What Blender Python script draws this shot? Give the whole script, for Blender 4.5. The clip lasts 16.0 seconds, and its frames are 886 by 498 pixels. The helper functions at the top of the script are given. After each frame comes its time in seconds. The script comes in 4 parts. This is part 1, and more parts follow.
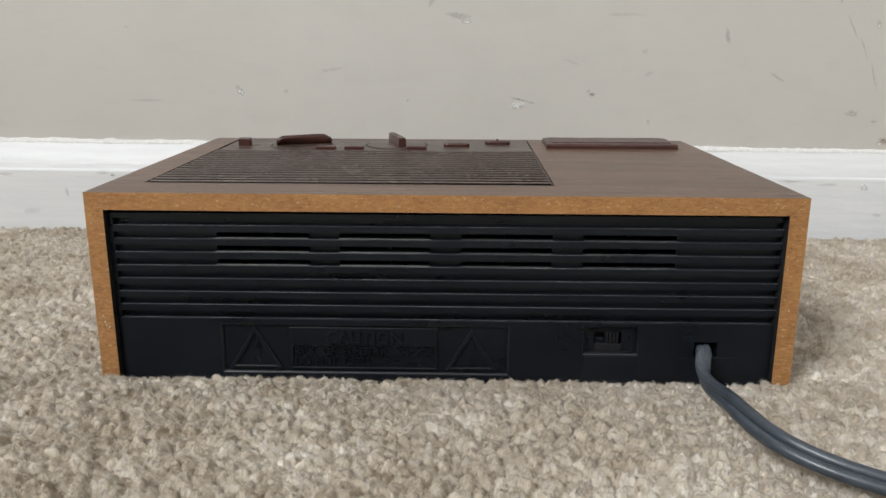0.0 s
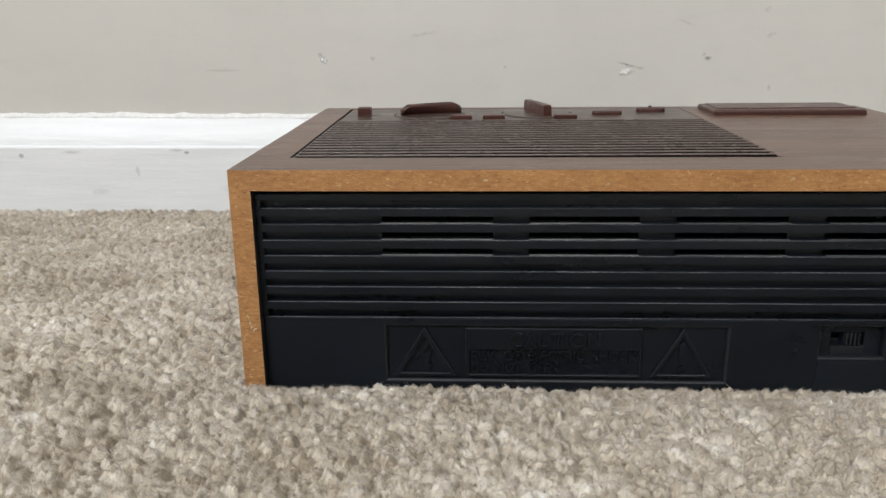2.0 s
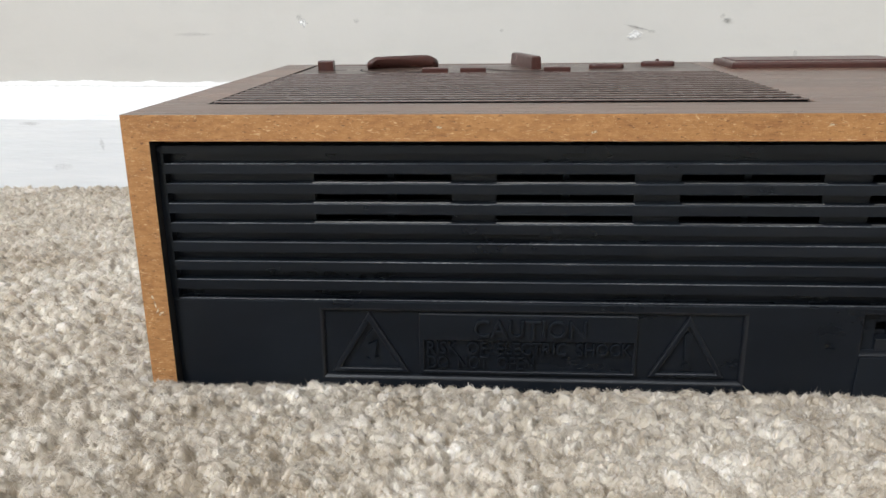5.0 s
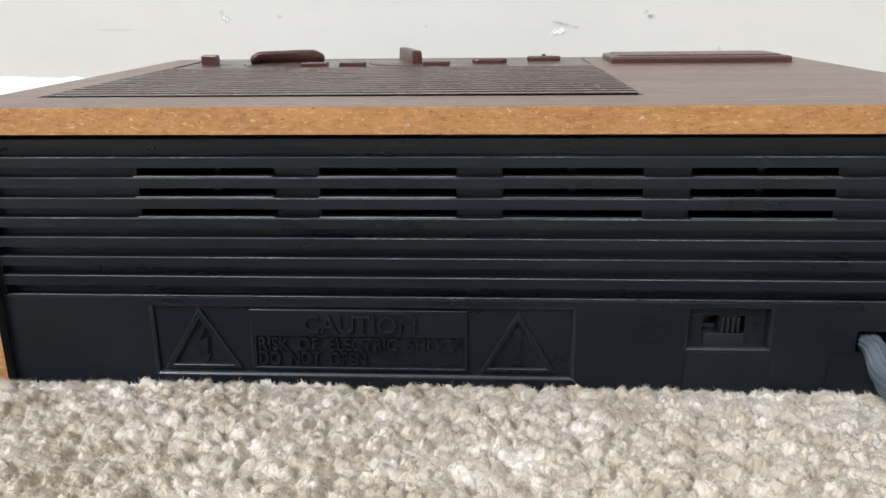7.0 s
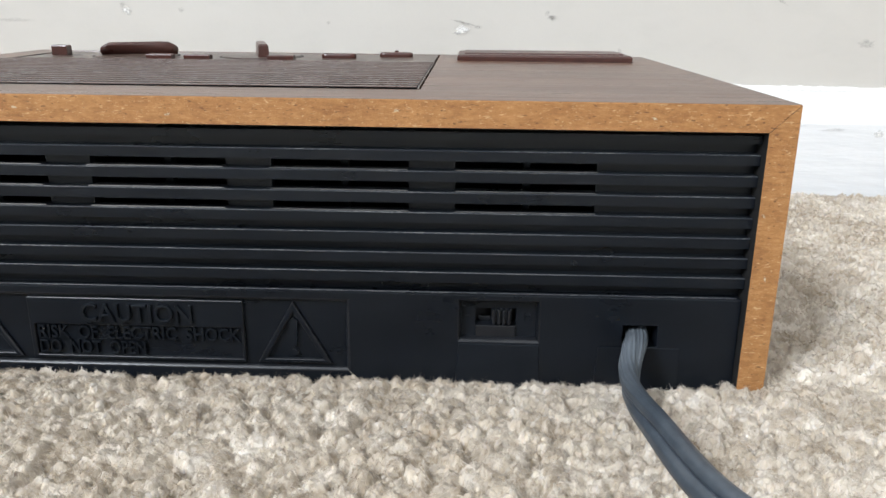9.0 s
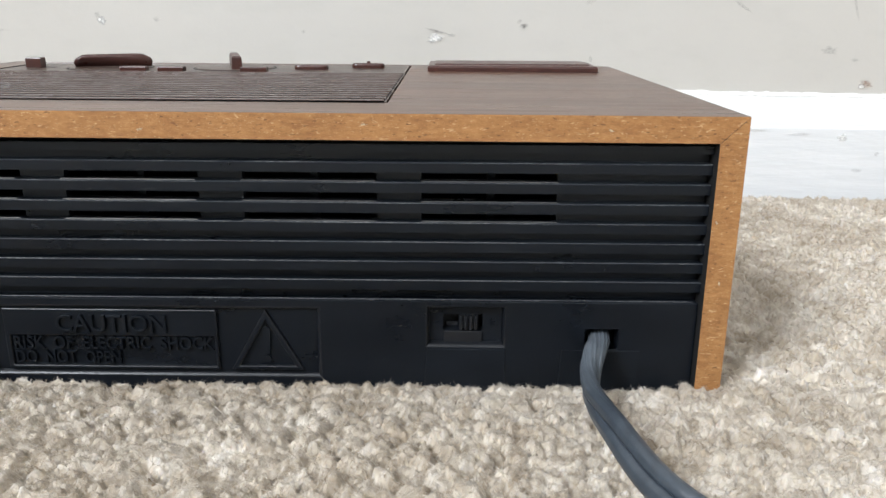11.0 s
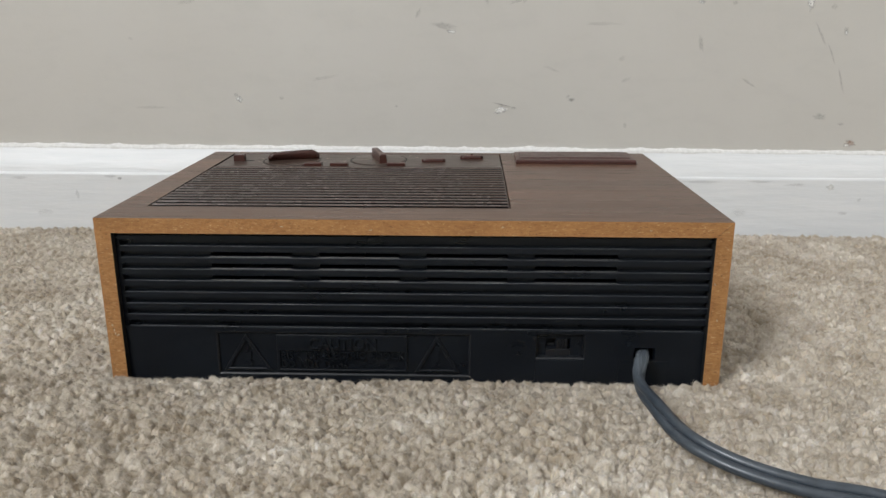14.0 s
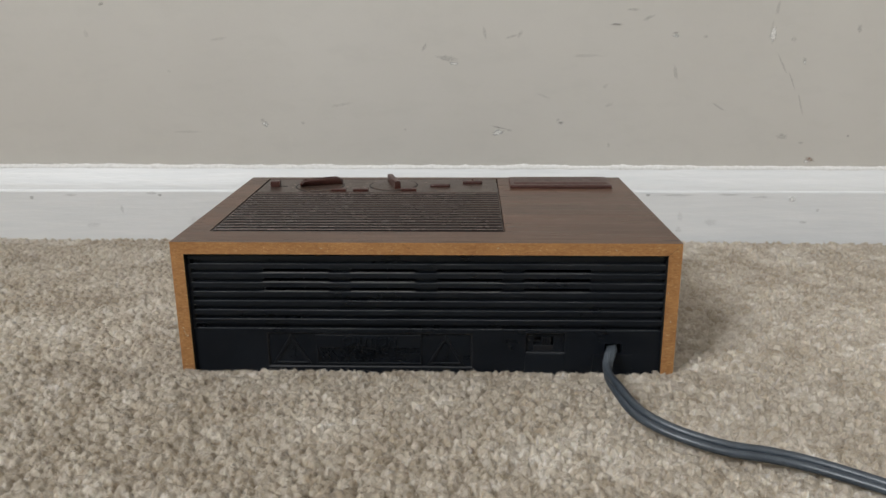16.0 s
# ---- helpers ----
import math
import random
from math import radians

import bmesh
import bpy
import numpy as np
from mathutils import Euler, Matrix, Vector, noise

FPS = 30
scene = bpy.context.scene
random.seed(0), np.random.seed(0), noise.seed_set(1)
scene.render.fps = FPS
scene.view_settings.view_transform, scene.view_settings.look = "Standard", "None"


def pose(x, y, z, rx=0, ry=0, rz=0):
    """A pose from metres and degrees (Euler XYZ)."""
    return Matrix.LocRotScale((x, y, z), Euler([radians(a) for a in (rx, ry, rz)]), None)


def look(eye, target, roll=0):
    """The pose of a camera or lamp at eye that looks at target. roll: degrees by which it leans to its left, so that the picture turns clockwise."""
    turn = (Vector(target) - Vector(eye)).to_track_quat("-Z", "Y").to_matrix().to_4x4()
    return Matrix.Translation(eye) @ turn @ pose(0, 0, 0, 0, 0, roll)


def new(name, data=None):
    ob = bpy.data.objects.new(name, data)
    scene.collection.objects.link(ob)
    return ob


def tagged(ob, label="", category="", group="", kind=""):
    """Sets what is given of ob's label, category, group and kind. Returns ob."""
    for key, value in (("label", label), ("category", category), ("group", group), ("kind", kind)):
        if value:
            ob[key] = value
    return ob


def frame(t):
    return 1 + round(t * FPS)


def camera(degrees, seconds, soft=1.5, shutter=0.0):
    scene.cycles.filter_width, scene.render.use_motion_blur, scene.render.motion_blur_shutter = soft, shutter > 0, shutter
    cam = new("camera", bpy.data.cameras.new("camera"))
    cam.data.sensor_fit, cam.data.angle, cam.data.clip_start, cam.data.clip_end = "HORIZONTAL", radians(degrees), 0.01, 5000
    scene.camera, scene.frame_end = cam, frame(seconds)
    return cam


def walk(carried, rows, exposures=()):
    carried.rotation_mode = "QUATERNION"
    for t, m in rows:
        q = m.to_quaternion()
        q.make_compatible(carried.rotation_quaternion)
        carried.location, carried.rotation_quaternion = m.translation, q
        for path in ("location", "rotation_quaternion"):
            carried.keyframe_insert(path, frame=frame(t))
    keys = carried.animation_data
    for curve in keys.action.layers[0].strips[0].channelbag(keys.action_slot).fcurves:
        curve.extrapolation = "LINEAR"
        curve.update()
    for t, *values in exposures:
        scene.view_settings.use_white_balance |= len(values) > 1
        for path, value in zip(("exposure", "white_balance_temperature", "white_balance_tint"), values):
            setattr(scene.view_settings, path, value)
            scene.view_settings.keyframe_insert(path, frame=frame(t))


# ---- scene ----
cam = camera(62.0, 16.0)

# the radio rests a little tilted in the soft carpet; path and radio share that tilt
REST = Matrix.Rotation(radians(1.384), 4, "X") @ Matrix.Rotation(radians(-0.672), 4, "Y")
ROWS = [
    (0.0, (0.0082, -0.3001, 0.1297), (-0.0174, 0.6724, -0.1015), 0.16),
    (0.5, (-0.0023, -0.2950, 0.1289), (-0.0258, 0.6761, -0.1086), 0.02),
    (1.0, (-0.0209, -0.2814, 0.1290), (-0.0475, 0.6882, -0.1141), -0.17),
    (1.5, (-0.0441, -0.2677, 0.1254), (-0.0811, 0.6995, -0.1259), -0.43),
    (2.0, (-0.0629, -0.2515, 0.1212), (-0.1087, 0.7127, -0.1402), -0.59),
    (2.5, (-0.0738, -0.2355, 0.1147), (-0.1330, 0.7260, -0.1538), -0.66),
    (3.0, (-0.0777, -0.2178, 0.1116), (-0.1454, 0.7420, -0.1605), -0.65),
    (5.5, (-0.0318, -0.2010, 0.0991), (-0.1011, 0.7587, -0.1732), -0.65),
    (6.0, (-0.0197, -0.1993, 0.0986), (-0.0822, 0.7622, -0.1689), -0.61),
    (6.5, (-0.0086, -0.1996, 0.0971), (-0.0689, 0.7620, -0.1708), -0.56),
    (7.0, (0.0027, -0.1981, 0.0984), (-0.0534, 0.7618, -0.1762), -0.59),
    (7.5, (0.0130, -0.1979, 0.0978), (-0.0344, 0.7665, -0.1710), -0.45),
    (8.0, (0.0288, -0.1963, 0.0968), (-0.0138, 0.7685, -0.1749), -0.34),
    (8.5, (0.0426, -0.1979, 0.0974), (0.0161, 0.7647, -0.1723), 0.27),
    (9.0, (0.0634, -0.1980, 0.0964), (0.0306, 0.7632, -0.1776), 0.59),
    (9.5, (0.0703, -0.1981, 0.0969), (0.0522, 0.7640, -0.1750), 0.97),
    (12.0, (0.0588, -0.2261, 0.1083), (0.0509, 0.7378, -0.1578), 0.30),
    (12.5, (0.0414, -0.2525, 0.1209), (0.0207, 0.7123, -0.1410), 0.31),
    (13.0, (0.0306, -0.2868, 0.1335), (0.0019, 0.6778, -0.1287), 0.15),
    (13.5, (0.0289, -0.3139, 0.1458), (-0.0048, 0.6506, -0.1164), -0.00),
    (14.0, (0.0285, -0.3341, 0.1578), (-0.0079, 0.6305, -0.1036), -0.13),
    (14.5, (0.0302, -0.3498, 0.1639), (-0.0053, 0.6146, -0.0978), -0.27),
    (15.0, (0.0280, -0.3711, 0.1762), (-0.0054, 0.5930, -0.0874), -0.31),
    (15.5, (0.0289, -0.3921, 0.1848), (-0.0072, 0.5713, -0.0807), -0.35),
    (16.0, (0.0274, -0.4138, 0.1924), (-0.0093, 0.5491, -0.0753), -0.45),
]
EXPOSURES = [(0.0, -0.28, 6350, 10), (1.5, -0.2, 6300, 10), (3.0, 0.0, 6200, 10), (5.5, 0.27, 6050, 10), (7.0, 0.47, 6000, 10), (9.5, 0.35, 6030, 10), (12.0, 0.2, 6080, 10), (13.0, -0.1, 6180, 10), (14.5, -0.48, 6350, 10), (16.0, -0.58, 6380, 10)]
walk(cam, [(t, REST @ look(eye, target, roll)) for t, eye, target, roll in ROWS], EXPOSURES)

# ---- world and light ----
ROOM = pose(0, 0, 0, 0, 0, 3.026)          # the room's walls stand at a small angle to the radio
WALL_Y = 0.359                             # face of the wall behind the radio, in the room's axes
LEFT_X, RIGHT_X, REAR_Y, CEILING_Z = -1.5, 3.6, -4.6, 2.8

world = bpy.data.worlds.new("world")
scene.world = world
world.use_nodes = True
sky = world.node_tree.nodes.new("ShaderNodeTexSky")
sky.sky_type, sky.sun_disc = "NISHITA", False
sky.sun_elevation, sky.sun_rotation = radians(40), radians(200)
world.node_tree.links.new(sky.outputs[0], world.node_tree.nodes["Background"].inputs[0])
world.node_tree.nodes["Background"].inputs[1].default_value = 0.08


def area_lamp(name, where, target, width, height, watts, colour):
    lamp = bpy.data.lights.new(name, "AREA")
    lamp.shape, lamp.size, lamp.size_y, lamp.energy, lamp.color = "RECTANGLE", width, height, watts, colour
    ob = new(name, lamp)
    ob.matrix_world = ROOM @ look(where, target)
    return ob


area_lamp("window_daylight", (LEFT_X + 0.02, -1.65, 1.8), (LEFT_X + 1.02, -1.65, 1.8), 1.0, 1.0, 143, (0.965, 0.985, 1.0))
# Added fill from behind to brighten the wall; no source is known there.
area_lamp("rear_fill_light", (0.9, REAR_Y + 0.02, 2.1), (0.8, REAR_Y + 1.0, 1.7), 1.3, 1.1, 22, (0.965, 0.985, 1.0))


# ---- node helpers ----
def material(name, rough=0.5, metal=0.0):
    m = bpy.data.materials.new(name)
    m.use_nodes = True
    b = m.node_tree.nodes["Principled BSDF"]
    b.inputs["Roughness"].default_value, b.inputs["Metallic"].default_value = rough, metal
    return m, m.node_tree.nodes, m.node_tree.links, b


def coords(nodes, links, scale=(1, 1, 1), rot=(0, 0, 0)):
    tc, mp = nodes.new("ShaderNodeTexCoord"), nodes.new("ShaderNodeMapping")
    mp.inputs["Scale"].default_value, mp.inputs["Rotation"].default_value = scale, rot
    links.new(tc.outputs["Object"], mp.inputs["Vector"])
    return mp.outputs["Vector"]


def noise_tex(nodes, links, vec, scale, detail=4.0, rough=0.6, dist=0.0):
    n = nodes.new("ShaderNodeTexNoise")
    n.inputs["Scale"].default_value, n.inputs["Detail"].default_value = scale, detail
    n.inputs["Roughness"].default_value, n.inputs["Distortion"].default_value = rough, dist
    links.new(vec, n.inputs["Vector"])
    return n.outputs["Fac"]


def ramp(nodes, links, fac, stops):
    r = nodes.new("ShaderNodeValToRGB")
    els = r.color_ramp.elements
    while len(els) < len(stops):
        els.new(0.5)
    for e, (p, c) in zip(els, stops):
        e.position, e.color = p, (*c, 1) if len(c) == 3 else c
    links.new(fac, r.inputs["Fac"])
    return r.outputs["Color"]


def mixed(nodes, links, fac, a, b, mode="MIX"):
    m = nodes.new("ShaderNodeMix")
    m.data_type, m.blend_type = "RGBA", mode
    for s, v in ((m.inputs[0], fac), (m.inputs[6], a), (m.inputs[7], b)):
        if hasattr(v, "links"):
            links.new(v, s)
        elif isinstance(v, (int, float)):
            s.default_value = v
        else:
            s.default_value = (*v, 1)
    return m.outputs[2]


def bumped(nodes, links, b, height, strength, distance):
    n = nodes.new("ShaderNodeBump")
    n.inputs["Strength"].default_value, n.inputs["Distance"].default_value = strength, distance
    links.new(height, n.inputs["Height"])
    links.new(n.outputs["Normal"], b.inputs["Normal"])


G3 = lambda v: (v, v, v)

# ---- materials ----
def make_veneer():
    m, N, L, b = material("walnut_vinyl_veneer", 0.36)
    streak = noise_tex(N, L, coords(N, L, (5, 120, 120)), 1.6, 6, 0.62, 0.35)
    fine = noise_tex(N, L, coords(N, L, (14, 700, 700)), 1.2, 3)
    broad = noise_tex(N, L, coords(N, L, (2.2, 34, 34)), 1.0, 3)
    c = ramp(N, L, streak, [(0.28, (0.064, 0.033, 0.021)), (0.5, (0.108, 0.056, 0.035)), (0.74, (0.150, 0.080, 0.050))])
    c = mixed(N, L, 0.45, c, ramp(N, L, broad, [(0.34, (0.054, 0.028, 0.018)), (0.52, (0.094, 0.048, 0.030)), (0.68, (0.158, 0.076, 0.046))]))
    c = mixed(N, L, 0.22, c, ramp(N, L, fine, [(0.35, G3(0.5)), (0.65, G3(1.0))]), "MULTIPLY")
    L.new(c, b.inputs["Base Color"])
    L.new(ramp(N, L, fine, [(0.3, G3(0.36)), (0.7, G3(0.25))]), b.inputs["Roughness"])
    bumped(N, L, b, fine, 0.12, 0.0003)
    return m


def make_chipboard():
    m, N, L, b = material("raw_chipboard_edge", 0.75)
    body = noise_tex(N, L, coords(N, L, (260, 420, 700)), 1.0, 8, 0.78)
    blotch = noise_tex(N, L, coords(N, L, (55, 60, 120)), 1.0, 4)
    c = ramp(N, L, body, [(0.30, (0.13, 0.052, 0.013)), (0.5, (0.325, 0.150, 0.045)), (0.70, (0.53, 0.29, 0.108))])
    c = mixed(N, L, 0.42, c, ramp(N, L, blotch, [(0.32, (0.22, 0.092, 0.025)), (0.68, (0.41, 0.205, 0.068))]))
    for turn, size in ((0.35, 340), (-0.5, 460), (1.2, 600), (2.2, 760)):
        flecks = noise_tex(N, L, coords(N, L, (size, 900, size * 3.2), (0, turn, 0)), 1.0, 2, 0.5, 0.8)
        c = mixed(N, L, ramp(N, L, flecks, [(0.665, G3(0)), (0.74, G3(0.5))]), c, (0.70, 0.49, 0.25))
    pits = noise_tex(N, L, coords(N, L, (420, 900, 1300), (0, 0.5, 0)), 1.0, 2)
    c = mixed(N, L, ramp(N, L, pits, [(0.31, G3(0.8)), (0.38, G3(0))]), c, (0.095, 0.040, 0.012))
    L.new(c, b.inputs["Base Color"])
    bumped(N, L, b, body, 0.6, 0.0006)
    return m


def make_black():
    m, N, L, b = material("black_moulded_plastic", 0.42)
    b.inputs["Specular IOR Level"].default_value = 0.31
    b.inputs["Specular Tint"].default_value = (0.86, 0.94, 1.0, 1)
    dust = noise_tex(N, L, coords(N, L), 900, 3, 0.7)
    smear = noise_tex(N, L, coords(N, L, (25, 25, 60)), 1.0, 5)
    c = ramp(N, L, smear, [(0.3, (0.0036, 0.0047, 0.0070)), (0.7, (0.0060, 0.0078, 0.0112))])
    c = mixed(N, L, ramp(N, L, dust, [(0.72, G3(0)), (0.80, G3(0.22))]), c, (0.16, 0.16, 0.155))
    L.new(c, b.inputs["Base Color"])
    L.new(ramp(N, L, smear, [(0.3, G3(0.25)), (0.7, G3(0.36))]), b.inputs["Roughness"])
    bumped(N, L, b, noise_tex(N, L, coords(N, L), 2600, 2), 0.08, 0.0002)
    return m


def make_dusty_lit():
    """Upward ledges of the black plastic: broken specks of pale dust and rubbed edges, with ledge light put into the
    colour.
    """
    m, N, L, b = material("dusty_lit_black_plastic_ledge", 0.36)
    grain = noise_tex(N, L, coords(N, L, (1500, 1500, 1500)), 1.0, 3, 0.7)
    drift = noise_tex(N, L, coords(N, L, (38, 60, 260)), 1.0, 3)
    spots = ramp(N, L, grain, [(0.46, G3(0.0)), (0.62, G3(1.0))])
    c = mixed(N, L, mixed(N, L, 1.0, spots, ramp(N, L, drift, [(0.42, G3(0.04)), (0.72, G3(0.52))]), "MULTIPLY"), (0.018, 0.021, 0.026), (0.42, 0.42, 0.41))
    L.new(c, b.inputs["Base Color"])
    return m


def make_polished_edge():
    """Rounded edges of the embossing, rubbed shiny and holding a little dust."""
    m, N, L, b = material("rubbed_black_plastic_edge", 0.3)
    b.inputs["Specular IOR Level"].default_value = 0.45
    grain = noise_tex(N, L, coords(N, L), 1300, 3, 0.7)
    rubbed = noise_tex(N, L, coords(N, L), 110, 3, 0.6)
    c = ramp(N, L, rubbed, [(0.35, (0.005, 0.006, 0.008)), (0.7, (0.012, 0.013, 0.016))])
    L.new(mixed(N, L, ramp(N, L, grain, [(0.66, G3(0)), (0.76, G3(0.35))]), c, (0.24, 0.24, 0.235)), b.inputs["Base Color"])
    return m


def make_plain(name, lo, hi, rough, scale=220, bump=0.08, streaked=(1, 1, 1)):
    m, N, L, b = material(name, rough)
    n = noise_tex(N, L, coords(N, L, streaked), scale, 4, 0.65)
    L.new(ramp(N, L, n, [(0.3, lo), (0.7, hi)]), b.inputs["Base Color"])
    L.new(ramp(N, L, n, [(0.3, G3(rough + 0.07)), (0.7, G3(rough - 0.07))]), b.inputs["Roughness"])
    bumped(N, L, b, noise_tex(N, L, coords(N, L), scale * 9, 2), bump, 0.0002)
    return m


def make_cord():
    m, N, L, b = material("grey_blue_pvc_cord", 0.34)
    n = noise_tex(N, L, coords(N, L), 160, 5, 0.7)
    scuff = noise_tex(N, L, coords(N, L), 700, 3, 0.7)
    c = ramp(N, L, n, [(0.3, (0.030, 0.038, 0.048)), (0.7, (0.054, 0.066, 0.080))])
    c = mixed(N, L, ramp(N, L, scuff, [(0.68, G3(0)), (0.78, G3(0.18))]), c, (0.26, 0.28, 0.29))
    # the sheath colour turns paler towards the hole
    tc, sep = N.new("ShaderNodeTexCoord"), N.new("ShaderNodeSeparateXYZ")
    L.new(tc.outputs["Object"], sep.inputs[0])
    near_hole = N.new("ShaderNodeMapRange")
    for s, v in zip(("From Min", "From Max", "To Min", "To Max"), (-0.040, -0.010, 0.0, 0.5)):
        near_hole.inputs[s].default_value = v
    L.new(sep.outputs["Y"], near_hole.inputs["Value"])
    c = mixed(N, L, near_hole.outputs[0], c, (0.155, 0.175, 0.195))
    L.new(c, b.inputs["Base Color"])
    bumped(N, L, b, scuff, 0.15, 0.0003)
    return m


def make_wall_paint():
    m, N, L, b = material("warm_grey_wall_paint", 0.55)
    big = noise_tex(N, L, coords(N, L), 5, 4)
    grime = noise_tex(N, L, coords(N, L, (1, 1, 2.5)), 22, 5, 0.65)
    c = ramp(N, L, big, [(0.3, (0.520, 0.496, 0.453)), (0.7, (0.550, 0.528, 0.485))])
    c = mixed(N, L, ramp(N, L, grime, [(0.5, G3(0)), (0.85, G3(0.35))]), c, (0.445, 0.43, 0.393))
    L.new(c, b.inputs["Base Color"])
    bumped(N, L, b, noise_tex(N, L, coords(N, L), 160, 4, 0.55), 0.10, 0.0012)
    return m


def make_gloss_white():
    m, N, L, b = material("white_gloss_skirting_paint", 0.42)
    n = noise_tex(N, L, coords(N, L, (4, 60, 60)), 3, 5)
    d = noise_tex(N, L, coords(N, L, (1, 1, 3)), 45, 6, 0.72)
    c = ramp(N, L, n, [(0.3, (0.69, 0.70, 0.70)), (0.7, (0.76, 0.76, 0.755))])
    c = mixed(N, L, ramp(N, L, d, [(0.62, G3(0)), (0.82, G3(0.3))]), c, (0.62, 0.61, 0.59))
    L.new(c, b.inputs["Base Color"])
    bumped(N, L, b, noise_tex(N, L, coords(N, L, (6, 40, 40)), 6, 4), 0.25, 0.002)
    return m


def make_carpet(name, woolly):
    """Pale yarn that lets light in: scattering below the surface in the tufts, through-light in the loose fibres."""
    m, N, L, b = material(name, 0.65)
    at = N.new("ShaderNodeAttribute")
    at.attribute_name = "yarn"
    big = noise_tex(N, L, coords(N, L), 14, 3)
    c = ramp(N, L, at.outputs["Fac"], [(0.0, (0.255, 0.192, 0.122)), (0.35, (0.445, 0.375, 0.286)), (0.7, (0.635, 0.570, 0.478)), (1.0, (0.86, 0.81, 0.735))])
    c = mixed(N, L, 0.2, c, ramp(N, L, big, [(0.35, (0.38, 0.315, 0.235)), (0.65, (0.56, 0.505, 0.43))]))
    L.new(c, b.inputs["Base Color"])
    b.inputs["Specular IOR Level"].default_value = 0.35
    b.inputs["Sheen Weight"].default_value, b.inputs["Sheen Roughness"].default_value = 0.4, 0.5
    if woolly:
        b.inputs["Subsurface Weight"].default_value, b.inputs["Subsurface Scale"].default_value = 0.3, 0.0012
        b.inputs["Subsurface Radius"].default_value = (1.0, 0.8, 0.5)
        bumped(N, L, b, noise_tex(N, L, coords(N, L), 1500, 3, 0.7), 0.4, 0.0006)
    else:
        thin, mix = N.new("ShaderNodeBsdfTranslucent"), N.new("ShaderNodeMixShader")
        L.new(c, thin.inputs["Color"])
        mix.inputs[0].default_value = 0.4
        L.new(b.outputs[0], mix.inputs[1]), L.new(thin.outputs[0], mix.inputs[2])
        L.new(mix.outputs[0], N["Material Output"].inputs["Surface"])
    return m


def make_far_carpet():
    m, N, L, b = material("beige_carpet_beyond", 0.95)
    v = N.new("ShaderNodeTexVoronoi")
    v.inputs["Scale"].default_value = 125
    L.new(coords(N, L), v.inputs["Vector"])
    grain = noise_tex(N, L, coords(N, L), 420, 3, 0.7)
    # Cells darken towards their rims, painting the shade between tufts.
    c = ramp(N, L, v.outputs["Distance"], [(0.1, (0.56, 0.50, 0.425)), (0.75, (0.25, 0.205, 0.155))])
    c = mixed(N, L, 0.4, c, ramp(N, L, grain, [(0.3, (0.27, 0.222, 0.168)), (0.7, (0.60, 0.545, 0.47))]))
    L.new(c, b.inputs["Base Color"])
    bumped(N, L, b, v.outputs["Distance"], -0.8, 0.004)
    return m


def make_stain(name, colour, strength):
    """Dirt that fades out towards its rim and breaks up in a fine grain."""
    m, N, L, b = material(name, 0.7)
    b.inputs["Base Color"].default_value = (*colour, 1)
    at = N.new("ShaderNodeAttribute")
    at.attribute_name = "cover"
    grain = ramp(N, L, noise_tex(N, L, coords(N, L), 700, 3, 0.7), [(0.35, G3(0.25)), (0.6, G3(1.0))])
    cover = mixed(N, L, 1.0, at.outputs["Color"], grain, "MULTIPLY")
    mul = N.new("ShaderNodeMath")
    mul.operation = "MULTIPLY"
    mul.inputs[1].default_value = strength
    L.new(cover, mul.inputs[0])
    L.new(mul.outputs[0], b.inputs["Alpha"])
    return m


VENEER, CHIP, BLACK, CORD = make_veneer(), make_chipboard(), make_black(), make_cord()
DUSTY_LIT, EDGE = make_dusty_lit(), make_polished_edge()
# Pale greys that paint the glint below the vent slots.
BRIGHT_GLINT = make_plain("bright_slot_glint", (0.10, 0.098, 0.092), (0.18, 0.176, 0.168), 0.3, 90, 0.05)
DIM_GLINT = make_plain("dim_slot_glint", (0.045, 0.045, 0.045), (0.075, 0.075, 0.073), 0.3, 90, 0.05)
DARK = make_plain("black_interior_and_shaded_gaps", (0.004, 0.004, 0.004), (0.008, 0.008, 0.008), 0.7)
PANEL = make_plain("brown_control_panel_plastic", (0.046, 0.029, 0.022), (0.064, 0.041, 0.031), 0.32, 60, 0.06, (1, 6, 6))
SLAT = make_plain("dark_brown_grille_plastic", (0.070, 0.043, 0.034), (0.090, 0.057, 0.046), 0.26, 40, 0.0)
KNOB = make_plain("red_brown_knob_plastic", (0.042, 0.014, 0.010), (0.064, 0.022, 0.016), 0.33)
PRINT = make_plain("pale_printed_marks", (0.42, 0.36, 0.30), (0.55, 0.48, 0.42), 0.5)
WALL, SKIRT = make_wall_paint(), make_gloss_white()
CARPET, FUZZ = make_carpet("beige_cut_pile_yarn", True), make_carpet("beige_loose_fibre", False)
BACKING = make_far_carpet()
CEIL = make_plain("white_ceiling_paint", (0.74, 0.73, 0.71), (0.80, 0.79, 0.77), 0.7, 30)
CAULK = make_plain("cracked_white_caulk", (0.66, 0.65, 0.62), (0.82, 0.81, 0.79), 0.5, 300, 0.3)
SMUDGE = make_stain("grey_wall_smudge", (0.20, 0.19, 0.18), 0.27)
FAINT = make_stain("faint_wall_scuff", (0.24, 0.23, 0.215), 0.16)
SOOT = make_stain("dark_wall_nick", (0.07, 0.065, 0.06), 0.5)
NICK = make_stain("pale_wood_nick", (0.78, 0.62, 0.40), 0.85)
CHIPPED = make_stain("bare_plaster_chip", (0.80, 0.79, 0.76), 0.95)
RUST = make_stain("brown_plaster_chip", (0.36, 0.22, 0.15), 0.6)


